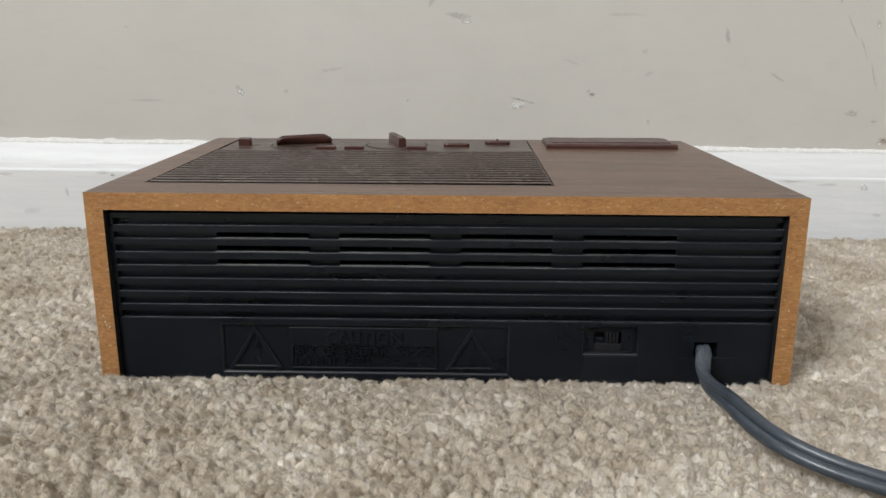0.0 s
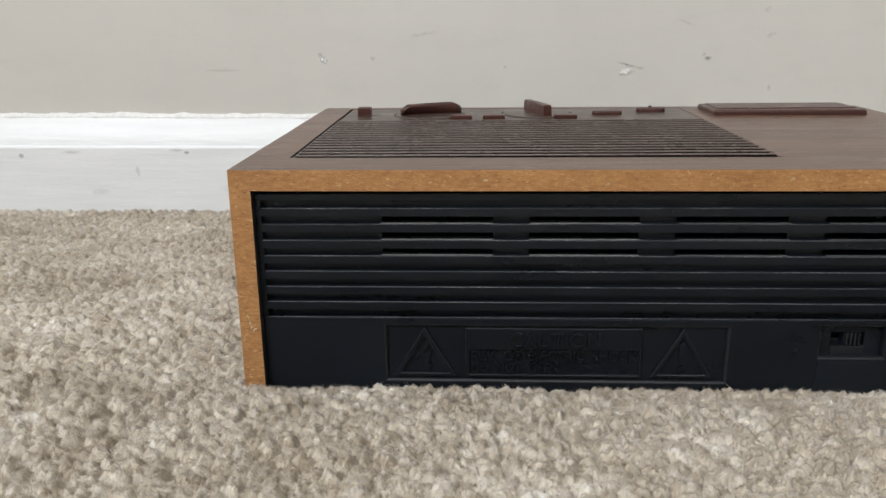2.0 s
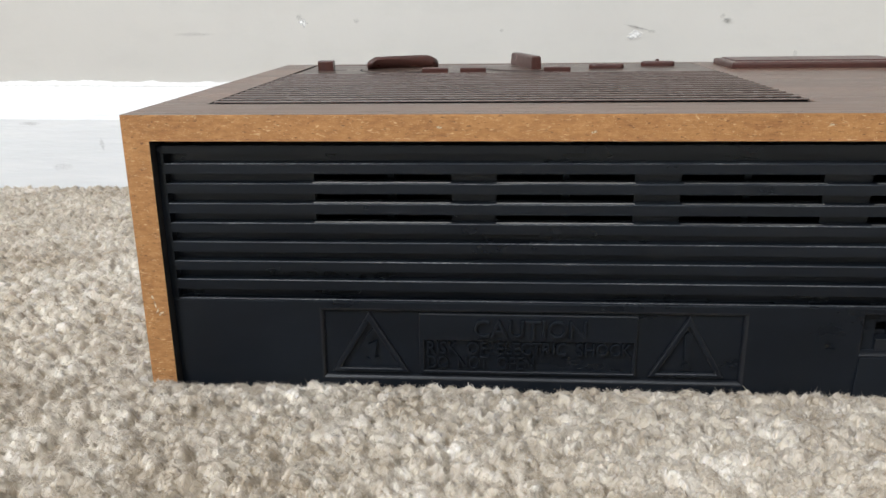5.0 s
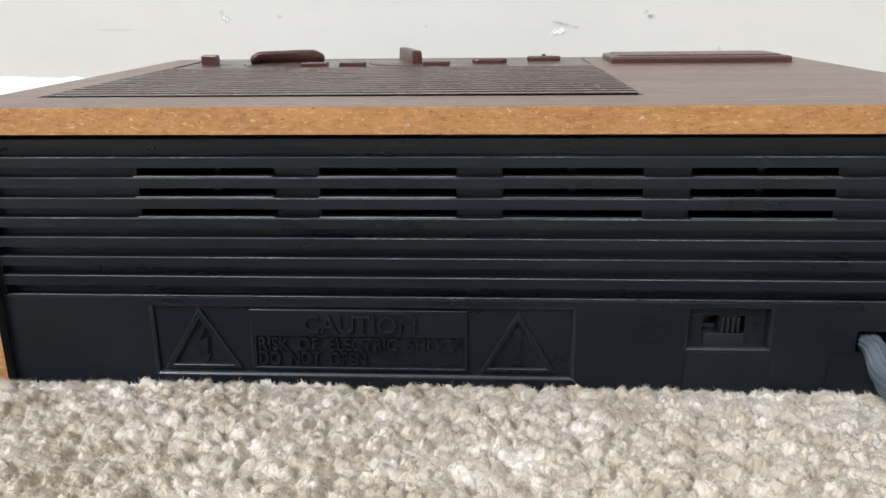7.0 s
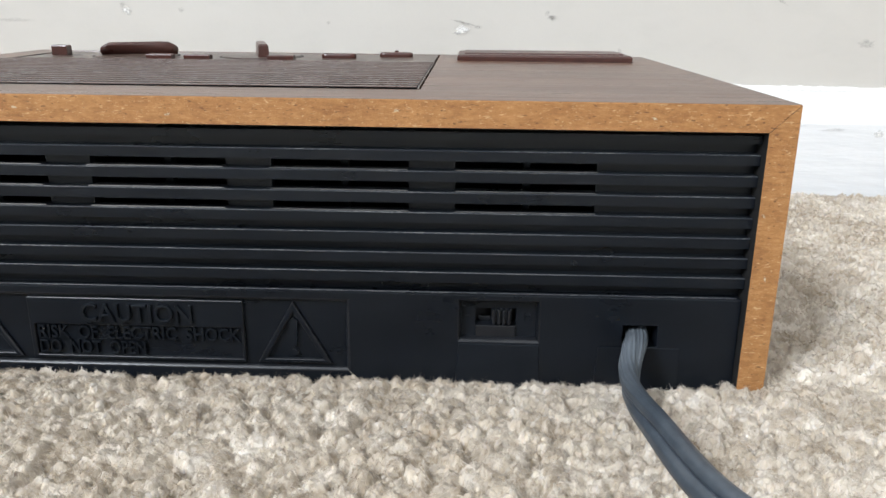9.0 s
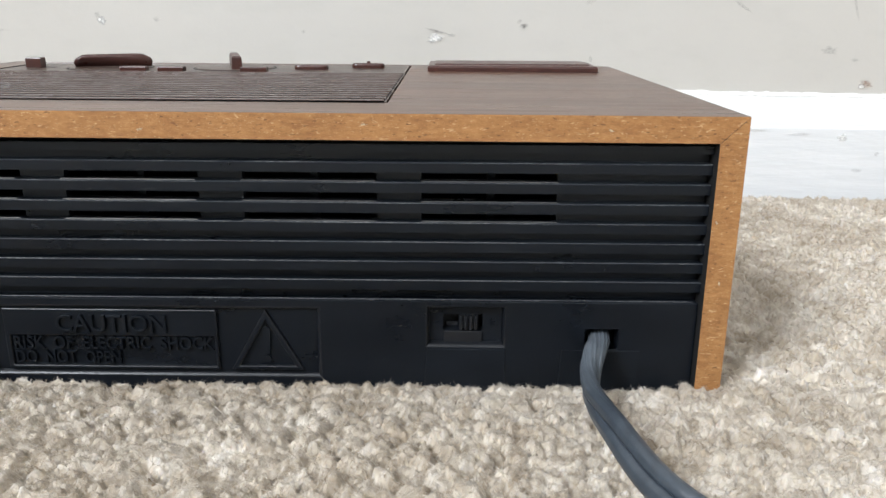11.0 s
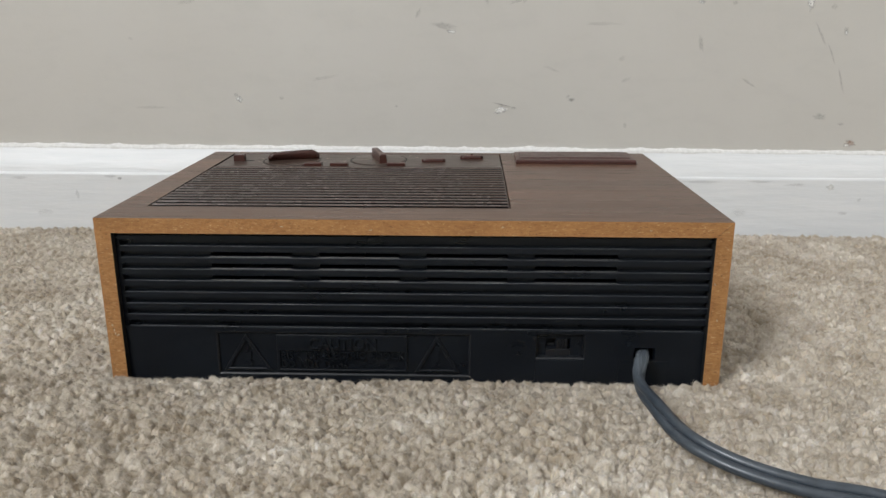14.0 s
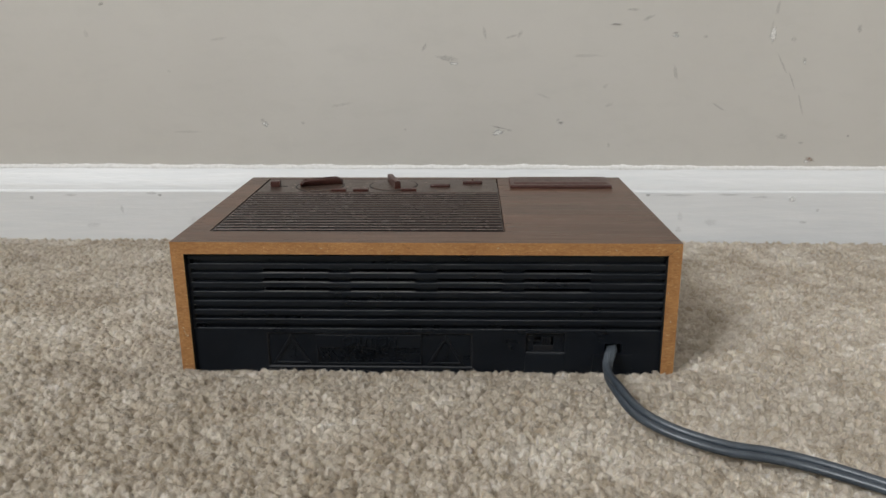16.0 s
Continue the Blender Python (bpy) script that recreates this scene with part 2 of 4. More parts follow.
# ---- mesh helpers ----
def finish(name, bm, mats):
    me = bpy.data.meshes.new(name)
    bmesh.ops.recalc_face_normals(bm, faces=bm.faces)
    bm.to_mesh(me)
    bm.free()
    for mt in mats if isinstance(mats, (list, tuple)) else [mats]:
        me.materials.append(mt)
    return me


def part(name, bm, mats, parent, label="", at=None, smooth=False):
    me = finish(name, bm, mats)
    if smooth:
        me.shade_smooth()
    ob = new(name, me)
    ob.parent = parent
    if at is not None:
        ob.matrix_local = at
    if label:
        tagged(ob, label)
    return ob


def box(bm, x0, x1, y0, y1, z0, z1, mat=0):
    v = [bm.verts.new((x, y, z)) for x in (x0, x1) for y in (y0, y1) for z in (z0, z1)]
    fs = [bm.faces.new([v[i] for i in q]) for q in ((0, 1, 3, 2), (4, 6, 7, 5), (0, 4, 5, 1), (2, 3, 7, 6), (0, 2, 6, 4), (1, 5, 7, 3))]
    for fc in fs:
        fc.material_index = mat
    return v


def bevel(bm, amount, segments=2):
    bmesh.ops.bevel(bm, geom=list(bm.edges), offset=amount, segments=segments, profile=0.6, affect="EDGES", clamp_overlap=True)
    return bm


def eased(bm, amount=0.0003, segments=2):
    """Rounds the sharp edges of a moulding alone."""
    bmesh.ops.recalc_face_normals(bm, faces=bm.faces)
    bmesh.ops.bevel(bm, geom=[e for e in bm.edges if len(e.link_faces) == 2 and e.calc_face_angle(0) > 0.5], offset=amount, segments=segments, profile=0.6, affect="EDGES", clamp_overlap=True)
    for fc in bm.faces:
        fc.material_index = 1 if segments > 2 and abs(fc.normal.y) < 0.97 else 0
    return bm


def block(x0, x1, y0, y1, z0, z1, r=0.0004, segments=2):
    bm = bmesh.new()
    box(bm, x0, x1, y0, y1, z0, z1)
    return bevel(bm, r, segments) if r else bm


def lattice(us, vs, w0, w1, holes, place):
    """A plate cut at the lines us and vs, with the cells named in holes left open; place(u, v, w) gives each corner."""
    bm, at = bmesh.new(), {}

    def vert(i, j, k):
        if (i, j, k) not in at:
            at[i, j, k] = bm.verts.new(place(us[i], vs[j], (w0, w1)[k]))
        return at[i, j, k]

    solid = {(i, j) for i in range(len(us) - 1) for j in range(len(vs) - 1)} - set(holes)
    for i, j in solid:
        for k in (0, 1):
            bm.faces.new([vert(i, j, k), vert(i + 1, j, k), vert(i + 1, j + 1, k), vert(i, j + 1, k)])
        for di, dj, a, c in ((-1, 0, (i, j), (i, j + 1)), (1, 0, (i + 1, j), (i + 1, j + 1)), (0, -1, (i, j), (i + 1, j)), (0, 1, (i, j + 1), (i + 1, j + 1))):
            if (i + di, j + dj) not in solid:
                bm.faces.new([vert(*a, 0), vert(*c, 0), vert(*c, 1), vert(*a, 1)])
    return bm


def prism(outline, y0, y1, hole=None):
    """An outline in x and z, from y0 to y1; with hole, a closed band between two outlines of as many corners."""
    bm = bmesh.new()
    rings = [[bm.verts.new((x, y, z)) for x, z in o] for o in ([outline] + ([hole] if hole else [])) for y in (y0, y1)]
    n = len(outline)
    for a in range(0, len(rings), 2):
        for i in range(n):
            j = (i + 1) % n
            bm.faces.new([rings[a][i], rings[a][j], rings[a + 1][j], rings[a + 1][i]])
    if hole:
        for k in (0, 1):
            for i in range(n):
                j = (i + 1) % n
                bm.faces.new([rings[k][i], rings[k][j], rings[k + 2][j], rings[k + 2][i]])
    else:
        bm.faces.new(rings[0]), bm.faces.new(rings[1])
    return bm


def disc(cx, cy, r, z0, z1, n=48, crown=0.0, edge=0.0006):
    bm = bmesh.new()
    rings = []
    for rr, z in ((r, z0), (r, z1 - edge), (r - edge, z1), (r * 0.6, z1 + crown * 0.7), (r * 0.2, z1 + crown)):
        rings.append([bm.verts.new((cx + rr * math.cos(2 * math.pi * i / n), cy + rr * math.sin(2 * math.pi * i / n), z)) for i in range(n)])
    for a, c in zip(rings, rings[1:]):
        for i in range(n):
            bm.faces.new([a[i], a[(i + 1) % n], c[(i + 1) % n], c[i]])
    bm.faces.new(rings[-1]), bm.faces.new(rings[0])
    return bm


def stadium(x0, x1, y0, y1, n=8):
    r = (y1 - y0) / 2
    cy = (y0 + y1) / 2
    pts = [(x1 - r + r * math.cos(a), cy + r * math.sin(a)) for a in np.linspace(-math.pi / 2, math.pi / 2, n)]
    return pts + [(x0 + r + r * math.cos(a), cy + r * math.sin(a)) for a in np.linspace(math.pi / 2, 1.5 * math.pi, n)]


def pillow(outline, z0, z1, edge=0.0006):
    """A button: an outline in x and y raised from z0 to z1 with a rounded top rim."""
    cx, cy = sum(p[0] for p in outline) / len(outline), sum(p[1] for p in outline) / len(outline)
    hx, hy = max(abs(p[0] - cx) for p in outline), max(abs(p[1] - cy) for p in outline)
    bm, rings = bmesh.new(), []
    for s, z in ((0, z0), (0, z1 - edge), (0.3 * edge, z1 - 0.3 * edge), (edge, z1)):
        rings.append([bm.verts.new((cx + (x - cx) * (1 - s / hx), cy + (y - cy) * (1 - s / hy), z)) for x, y in outline])
    n = len(outline)
    for a, c in zip(rings, rings[1:]):
        for i in range(n):
            bm.faces.new([a[i], a[(i + 1) % n], c[(i + 1) % n], c[i]])
    bm.faces.new(rings[-1]), bm.faces.new(rings[0])
    return bm


def rounded_rim(x0, x1, z0, z1, y0, y1, width, steps=5):
    """The rounded lip of a sunken field: a band that leaves the face at y0 and falls to y1 within its width."""
    bm, rings = bmesh.new(), []
    for k in range(steps + 1):
        a = math.pi / 2 * k / steps
        d, y = width * math.sin(a), y0 + (y1 - y0) * (1 - math.cos(a))
        rings.append([bm.verts.new((x, y, z)) for x, z in ((x0 + d, z0 + d), (x1 - d, z0 + d), (x1 - d, z1 - d), (x0 + d, z1 - d))])
    rings.append([bm.verts.new((x, y1 + 0.0003, z)) for x, z in ((x0, z0), (x1, z0), (x1, z1), (x0, z1))])
    for a, c in zip(rings, rings[1:] + rings[:1]):
        for i in range(4):
            bm.faces.new([a[i], a[(i + 1) % 4], c[(i + 1) % 4], c[i]])
    return bm


def rect(x0, x1, y0, y1):
    return [(x0, y0), (x1, y0), (x1, y1), (x0, y1)]


def lettering(text, x0, x1, z0, z1, y0, y1):
    """Raised words that fill x0..x1 and stand from z0 to z1 on a face that looks along -y."""
    cu = bpy.data.curves.new("words", "FONT")
    cu.body, cu.size, cu.extrude, cu.resolution_u, cu.offset, cu.bevel_depth, cu.bevel_resolution = text, 1.0, 0.1, 3, -0.012, 0.028, 1
    ob = new("words", cu)
    dg = bpy.context.evaluated_depsgraph_get()
    me = bpy.data.meshes.new_from_object(ob.evaluated_get(dg))
    bpy.data.objects.remove(ob)
    co = np.empty(len(me.vertices) * 3)
    me.vertices.foreach_get("co", co)
    co = co.reshape(-1, 3)
    lo, hi = co.min(0), co.max(0)
    u = (co - lo) / (hi - lo)
    bm = bmesh.new()
    bm.from_mesh(me)
    bpy.data.meshes.remove(me)
    for v, (a, c, d) in zip(bm.verts, u):
        v.co = (x0 + a * (x1 - x0), y1 + d * (y0 - y1), z0 + c * (z1 - z0))
    return bm


def raised(bm):
    """Each letter of the raised words as a part of its own."""
    while bm.verts:
        bm.verts.ensure_lookup_table()
        seen, todo = set(), [bm.verts[0]]
        while todo:
            v = todo.pop()
            if v not in seen:
                seen.add(v)
                todo += [e.other_vert(v) for e in v.link_edges]
        one, twin = bmesh.new(), {}
        for v in seen:
            twin[v] = one.verts.new(v.co)
        for fc in {fc for v in seen for fc in v.link_faces}:
            one.faces.new([twin[v] for v in fc.verts])
        part("letter", one, BLACK, lower)
        bmesh.ops.delete(bm, geom=list(seen), context="VERTS")
    bm.free()


def thing(name, label, category, m=Matrix(), group="", kind=""):
    ob = new(name)
    ob.empty_display_size = 0.02
    ob.matrix_world = m
    return tagged(ob, label, category, group, kind)


# ---- room ----
def structure(name, bm, mats, label, m=ROOM, category=""):
    ob = new(name, finish(name, bm, mats))
    ob.matrix_world = m
    return tagged(ob, label, category or name.split("_")[0], kind="structure")


T = 0.12
wall_north = structure("wall_north", block(LEFT_X - T, RIGHT_X + T, WALL_Y, WALL_Y + T, -0.02, CEILING_Z, 0), WALL, "scuffed warm grey painted wall with small chips and nicks")
# Unseen walls and ceiling close the room; their distances tune the bounced light.
structure("wall_east", block(RIGHT_X, RIGHT_X + T, REAR_Y, WALL_Y, -0.02, CEILING_Z, 0), WALL, "plain warm grey painted wall")


def pierced_wall(name, us, place, label, sill=1.48, head=2.7):
    zs = [-0.02, sill, head, CEILING_Z]
    return structure(name, lattice(us, zs, 0, T, {(1, 1)}, place), WALL, label)


pierced_wall("wall_west", [REAR_Y, -2.2, -1.1, WALL_Y], lambda u, v, w: (LEFT_X - w, u, v), "warm grey painted wall with a window opening", 1.25, 2.35)
# Unseen wall; its opening is made up to go with the rear fill.
pierced_wall("wall_south", [LEFT_X - T, 0.2, 1.6, RIGHT_X + T], lambda u, v, w: (u, REAR_Y - w, v), "warm grey painted wall with a window opening")
structure("ceiling", block(LEFT_X - T, RIGHT_X + T, REAR_Y - T, WALL_Y + T, CEILING_Z, CEILING_Z + 0.1, 0), CEIL, "plain white painted ceiling")

# skirting board: flat lower face, small step, moulded and sloping cap
PROFILE = [(0.0, -0.01), (-0.0145, -0.01), (-0.0148, 0.0512), (-0.0142, 0.0524), (-0.0128, 0.0530)]
PROFILE += [(-0.0126 + 0.0092 * (k / 7) ** 1.5, 0.0536 + 0.0205 * k / 7) for k in range(8)] + [(-0.0028, 0.0757), (0.0, 0.0762)]


def skirting(name, x0, x1, wobble):
    bm, rows = bmesh.new(), []
    n = int((x1 - x0) / 0.012)
    for i in range(n + 1):
        x = x0 + (x1 - x0) * i / n
        row = []
        for k, (dy, z) in enumerate(PROFILE):
            j = noise.noise((x * 26, k * 1.7, 3.1)) * wobble * (1.0 if k > 8 else 0.5)
            row.append(bm.verts.new((x, WALL_Y - 0.0005 + dy + (j if 0 < k < len(PROFILE) - 1 else 0), z + j * 0.8)))
        rows.append(row)
    for a, c in zip(rows, rows[1:]):
        for k in range(len(PROFILE) - 1):
            bm.faces.new([a[k], a[k + 1], c[k + 1], c[k]]).smooth = k > 3
    bm.faces.new(rows[0]), bm.faces.new(rows[-1])
    return structure(name, bm, SKIRT, "white gloss painted skirting board with scuffs along its step", category="skirting board")


baseboard = skirting("baseboard", LEFT_X, RIGHT_X, 0.0006)


def caulk_line():
    """Uneven bead of filler where the skirting meets the wall."""
    bm, rows = bmesh.new(), []
    n = 520
    for i in range(n + 1):
        x = -0.75 + 1.6 * i / n
        h = 0.0006 + 0.0018 * max(0, noise.noise((x * 55, 0.4, 0))) + 0.0014 * max(0, noise.noise((x * 210, 7.4, 0)))
        d = 0.0012 + 0.0010 * max(0, noise.noise((x * 70, 9.4, 0)))
        rows.append([bm.verts.new((x, WALL_Y - q, 0.0758 + z)) for q, z in ((-0.001, h + 0.0012), (d * 0.6 + 0.0006, h + 0.0009), (d + 0.0022, h * 0.4 - 0.0002), (d + 0.0027, -0.0013), (d + 0.0021, -0.0024), (0.0018, -0.0029))])
    for a, c in zip(rows, rows[1:]):
        for k in range(5):
            bm.faces.new([a[k], a[k + 1], c[k + 1], c[k]])
    me = finish("caulk", bm, CAULK)
    me.shade_smooth()
    ob = new("caulk", me)
    ob.parent = baseboard
    return ob


caulk_line()


def stain(x, z, w, h, turn, mat, where, parent, seed):
    """A thin patch of dirt or bare plaster with a ragged rim, w by h, lying on a face at y = where."""
    rnd = random.Random(seed)
    bm = bmesh.new()
    lay = bm.loops.layers.float_color.new("cover")
    n = 18
    ca, sa = math.cos(radians(turn)), math.sin(radians(turn))
    rings = []
    for q, jag in ((0.55, 0.25), (1.0, 0.35)):
        ring = []
        for i in range(n):
            a = 2 * math.pi * i / n
            r = q * (1 + jag * rnd.uniform(-1, 1))
            u, v = r * w / 2 * math.cos(a), r * h / 2 * math.sin(a)
            ring.append(bm.verts.new((x + u * ca - v * sa, where, z + u * sa + v * ca)))
        rings.append(ring)
    mid = bm.verts.new((x, where, z))
    for i in range(n):
        j = (i + 1) % n
        bm.faces.new([mid, rings[0][i], rings[0][j]])
        bm.faces.new([rings[0][i], rings[1][i], rings[1][j], rings[0][j]])
    rim = set(rings[1])
    for fc in bm.faces:
        for lp in fc.loops:
            lp[lay] = (0, 0, 0, 1) if lp.vert in rim else (1, 1, 1, 1)
    me = finish("scuff", bm, mat)
    ob = new("scuff", me)
    ob.parent = parent
    return ob


WALL_MARKS = [
    (SOOT, -325, 238, 6, 3.5, 10), (FAINT, -343, 209, 6, 9, 20), (FAINT, -263, 173, 5, 3, 0), (FAINT, -249, 112, 30, 3, 0), (CHIPPED, -168, 120, 7, 6, 0),
    (SMUDGE, -171, 124, 5, 4, 30), (SMUDGE, -129, 121.5, 5, 4, 0), (SMUDGE, -23, 115, 3.5, 3, 0), (SMUDGE, -3, 198, 11, 4, 60), (SMUDGE, 20, 187, 24, 7, -8),
    (CHIPPED, 27, 182, 10, 3, 0), (SMUDGE, 58, 213, 4, 15, 12), (SMUDGE, 86, 209, 14, 3.5, 15), (SMUDGE, 94, 211, 4, 9, -30), (SOOT, 192, 221.5, 15, 2.5, -2),
    (SMUDGE, 208, 236, 14, 3, 0), (SMUDGE, 224, 228, 14, 4, 25), (SOOT, 253, 213.5, 7, 2.5, 10), (CHIPPED, 253.5, 210.5, 8, 3, 0), (SMUDGE, 284, 210, 6, 3.5, 0),
    (FAINT, 163, 190.5, 36, 4, 0), (FAINT, 184, 160, 7, 5, 30), (FAINT, 189, 141, 9, 4, 30), (SMUDGE, 256, 174, 5, 16, 12), (SMUDGE, 304, 139.5, 19, 2.6, -32),
    (SOOT, 75, 117.4, 22, 1.8, -12), (CHIPPED, 74, 112, 12, 6.5, 20), (SMUDGE, 86, 114.5, 6, 3, 0), (SOOT, 139.5, 122.5, 7.5, 4, 0), (SMUDGE, 136, 125.5, 5, 3, 40),
    (SMUDGE, 191, 99.5, 3, 6, 0), (SMUDGE, 375, 208, 6, 6, 0), (SMUDGE, 388, 187, 5, 8, 0), (CHIPPED, 389, 185, 3, 4, 0), (SMUDGE, 355, 238, 4, 14, -8),
    (CHIPPED, 353, 213, 7, 18, -6), (FAINT, 351, 218, 3, 20, -6), (SMUDGE, 366, 183, 2.6, 26, 28), (SMUDGE, 378, 166, 2.2, 22, 25), (SMUDGE, 389, 144, 2.4, 26, 18),
    (SMUDGE, 374, 109, 13, 7, 0), (SMUDGE, 395, 102.5, 7, 3, 0), (SOOT, 444, 110, 3, 3, 0), (RUST, 406, 85, 13, 6, -10), (CHIPPED, 403, 83, 6, 4, 0),
    (SMUDGE, 441, 219, 6, 9, 0), (FAINT, -90, 140, 26, 4, 10), (FAINT, 120, 150, 18, 3, -20), (FAINT, -210, 205, 20, 4, 8),
]
for i, (mt, x, z, w, h, a) in enumerate(WALL_MARKS):
    stain(x / 1000, z / 1000, w / 1000, h / 1000, a, mt, WALL_Y - 0.0006 - 0.00002 * i, wall_north, i)

FACE_Y = WALL_Y - 0.0163
for i, (mt, x, z, w, h, a) in enumerate([
    (SOOT, -410, 45, 5, 4, 0), (SMUDGE, -286, 50, 12, 4, 0), (SOOT, -278, 48, 5, 3, 0), (SMUDGE, -318, 33, 4, 9, 10), (SMUDGE, -370, 48, 16, 3, 0), (CHIPPED, 385, 45, 8, 5, 0),
    (SMUDGE, 414, 33, 5, 4, 0), (FAINT, 267, 12, 7, 9, 0), (SMUDGE, 262, 49, 40, 2.5, 0), (SMUDGE, 318, 49.5, 26, 2.5, 0), (SMUDGE, 352, 47, 20, 2.5, 3), (SOOT, 232, 49, 6, 3, 0),
    (FAINT, 268, 26, 6, 12, 10), (FAINT, 300, 20, 16, 8, 0), (FAINT, -240, 20, 22, 10, 0), (SMUDGE, 400, 20, 10, 3, 0), (FAINT, -350, 16, 18, 6, 0)]):
    stain(x / 1000, z / 1000, w / 1000, h / 1000, a, mt, FACE_Y - 0.00002 * i, baseboard, 100 + i)


# ---- clock radio ----
radio = thing("clock_radio", "walnut veneered clock radio with black ribbed plastic back, standing on carpet", "clock radio", REST)
HALF, DEPTH, RISE, RAW = 0.150, 0.1725, 0.0475, 0.0074   # half width, depth, slope of the top, board thickness
TOP0 = 0.0808
FOOT = -0.0045


def edge_x(side, y):
    """The cabinet narrows slightly towards its dial side."""
    return side * HALF - side * (0.0015 if side < 0 else 0.0045) * y / DEPTH


def chip_ends(ob):
    """Raw board shows on the two cut ends, near-black on the inward faces, veneer on the rest."""
    for p in ob.data.polygons:
        inward = p.normal.z < -0.9 or (abs(p.center.x) > 0.13 and abs(p.normal.x) > 0.9 and p.normal.x * p.center.x < 0)
        p.material_index = 1 if abs(p.normal.y) > 0.9 and (p.center.y < 0.003 or p.center.y > DEPTH - 0.003) else 2 if inward else 0


def top_z(x, y):
    """Height of the top's face, a hair lower towards one side."""
    return TOP0 + 0.00025 + RISE * y - 0.0016 * x


XS, YS = [-HALF, -0.1334, 0.0486, HALF], [0.0, 0.0228, 0.1672, DEPTH]


def top_corner(u, v, w):
    x = u
    if abs(u) == HALF:
        x = edge_x(math.copysign(1, u), v) - math.copysign(w * 1.04, u)
    return (x, v, top_z(u, v) - w)


bm = lattice(XS, YS, 0.0, RAW, {(1, 1)}, top_corner)
bmesh.ops.recalc_face_normals(bm, faces=bm.faces)
bmesh.ops.bevel(bm, geom=[e for e in bm.edges if len(e.link_faces) == 2 and e.calc_face_angle(0) > 0.5 and all(v.co.z > top_z(v.co.x, v.co.y) - 0.0003 for v in e.verts)
                          and not all(abs(v.co.x) > 0.14 for v in e.verts)], offset=0.0003, segments=2, profile=0.6, affect="EDGES")
chip_ends(part("top_panel", bm, [VENEER, CHIP, DARK], radio, "walnut veneer top with a raw chipboard edge"))
for side in (-1, 1):
    bm = bmesh.new()
    vs = []
    gap = 0.00002 if side < 0 else 0.00016
    for y in (0.0, DEPTH):
        zt = top_z(side * HALF, y)
        xo = edge_x(side, y)
        vs.append([bm.verts.new((x, y, z)) for x, z in ((xo, zt - gap), (xo, FOOT), (xo - side * 0.0077, FOOT), (xo - side * 0.0077, zt - RAW - gap))])
    for i in range(4):
        bm.faces.new([vs[0][i], vs[0][(i + 1) % 4], vs[1][(i + 1) % 4], vs[1][i]])
    bm.faces.new(vs[0]), bm.faces.new(vs[1])
    bmesh.ops.recalc_face_normals(bm, faces=bm.faces)
    chip_ends(part("side_panel", bm, [VENEER, CHIP, DARK], radio, "walnut veneer side with a mitred chipboard edge"))
part("bottom_panel", block(-0.1415, 0.139, 0.012, DEPTH - 0.002, FOOT, -0.001, 0.0003), DARK, radio)
part("dial_front", block(-0.1405, 0.138, DEPTH - 0.012, DEPTH - 0.004, -0.001, 0.0795, 0.0003), DARK, radio)
for fx in (-0.12, 0.118):
    part("foot", disc(fx, DEPTH - 0.03, 0.008, FOOT - 0.0035, FOOT + 0.0002, 20), DARK, radio)

for i, (x, z, w, h, a) in enumerate([(-146.9, 27.2, 0.8, 1.6, 20), (-146.3, 25.0, 0.7, 2.6, 10), (-145.8, 22.8, 0.7, 2.0, -25), (-144.6, 22.3, 1.6, 0.7, 20), (-145.2, 21.6, 0.8, 0.8, 0), (143.6, 51.0, 0.8, 1.4, 30), (146.2, 33.0, 0.7, 1.8, 10),
                                     (-60, 77.6, 2.4, 0.7, -10), (-18, 76.2, 2.0, 0.8, 15), (44, 78.0, 2.2, 0.7, 5), (112, 76.8, 1.8, 0.7, -20)]):
    stain(x / 1000, z / 1000, w / 1000, h / 1000, a, NICK, -0.00012, radio, 300 + i).name = "nick"

# back panel: groove floor with vent slots, raised ribs, plain lower field
FACE, FLOOR_Y, BACK_Y = 0.0032, 0.0066, 0.0095
back = part("back_panel", lattice([-0.1420, -0.0972, -0.0570, -0.0442, -0.0052, 0.0077, 0.0467, 0.0596, 0.0990, 0.1420],
                                  [0.0258, 0.0495, 0.0523, 0.0555, 0.0583, 0.0613, 0.0641, 0.0725], FLOOR_Y, BACK_Y,
                                  {(i, j) for i in (1, 3, 5, 7) for j in (1, 3, 5)}, lambda u, v, w: (u, w, v)), BLACK, radio, "black moulded plastic back with vent slots")
RIBS = [(0.0700, 0.0721), (0.0641, 0.0669), (0.0583, 0.0611), (0.0523, 0.0552), (0.0466, 0.0494), (0.0407, 0.0436), (0.0349, 0.0377), (0.0290, 0.0319)]


def rib(z0, z1):
    """A long rib with a slightly sloping upper ledge."""
    bm = bmesh.new()
    o = [(FACE, z0), (FACE, z1 - 0.00005), (FACE + 0.0003, z1 + 0.0002), (FLOOR_Y - 0.00005, z1 + 0.0003), (FLOOR_Y - 0.00005, z0 + 0.0001)]
    ends = [[bm.verts.new((x, y, z)) for y, z in o] for x in (-0.1402, 0.1421)]
    for i in range(len(o)):
        j = (i + 1) % len(o)
        fc = bm.faces.new([ends[0][i], ends[0][j], ends[1][j], ends[1][i]])
        fc.material_index = 1 if i == 1 else 0
    bm.faces.new(ends[0]), bm.faces.new(ends[1])
    return bm


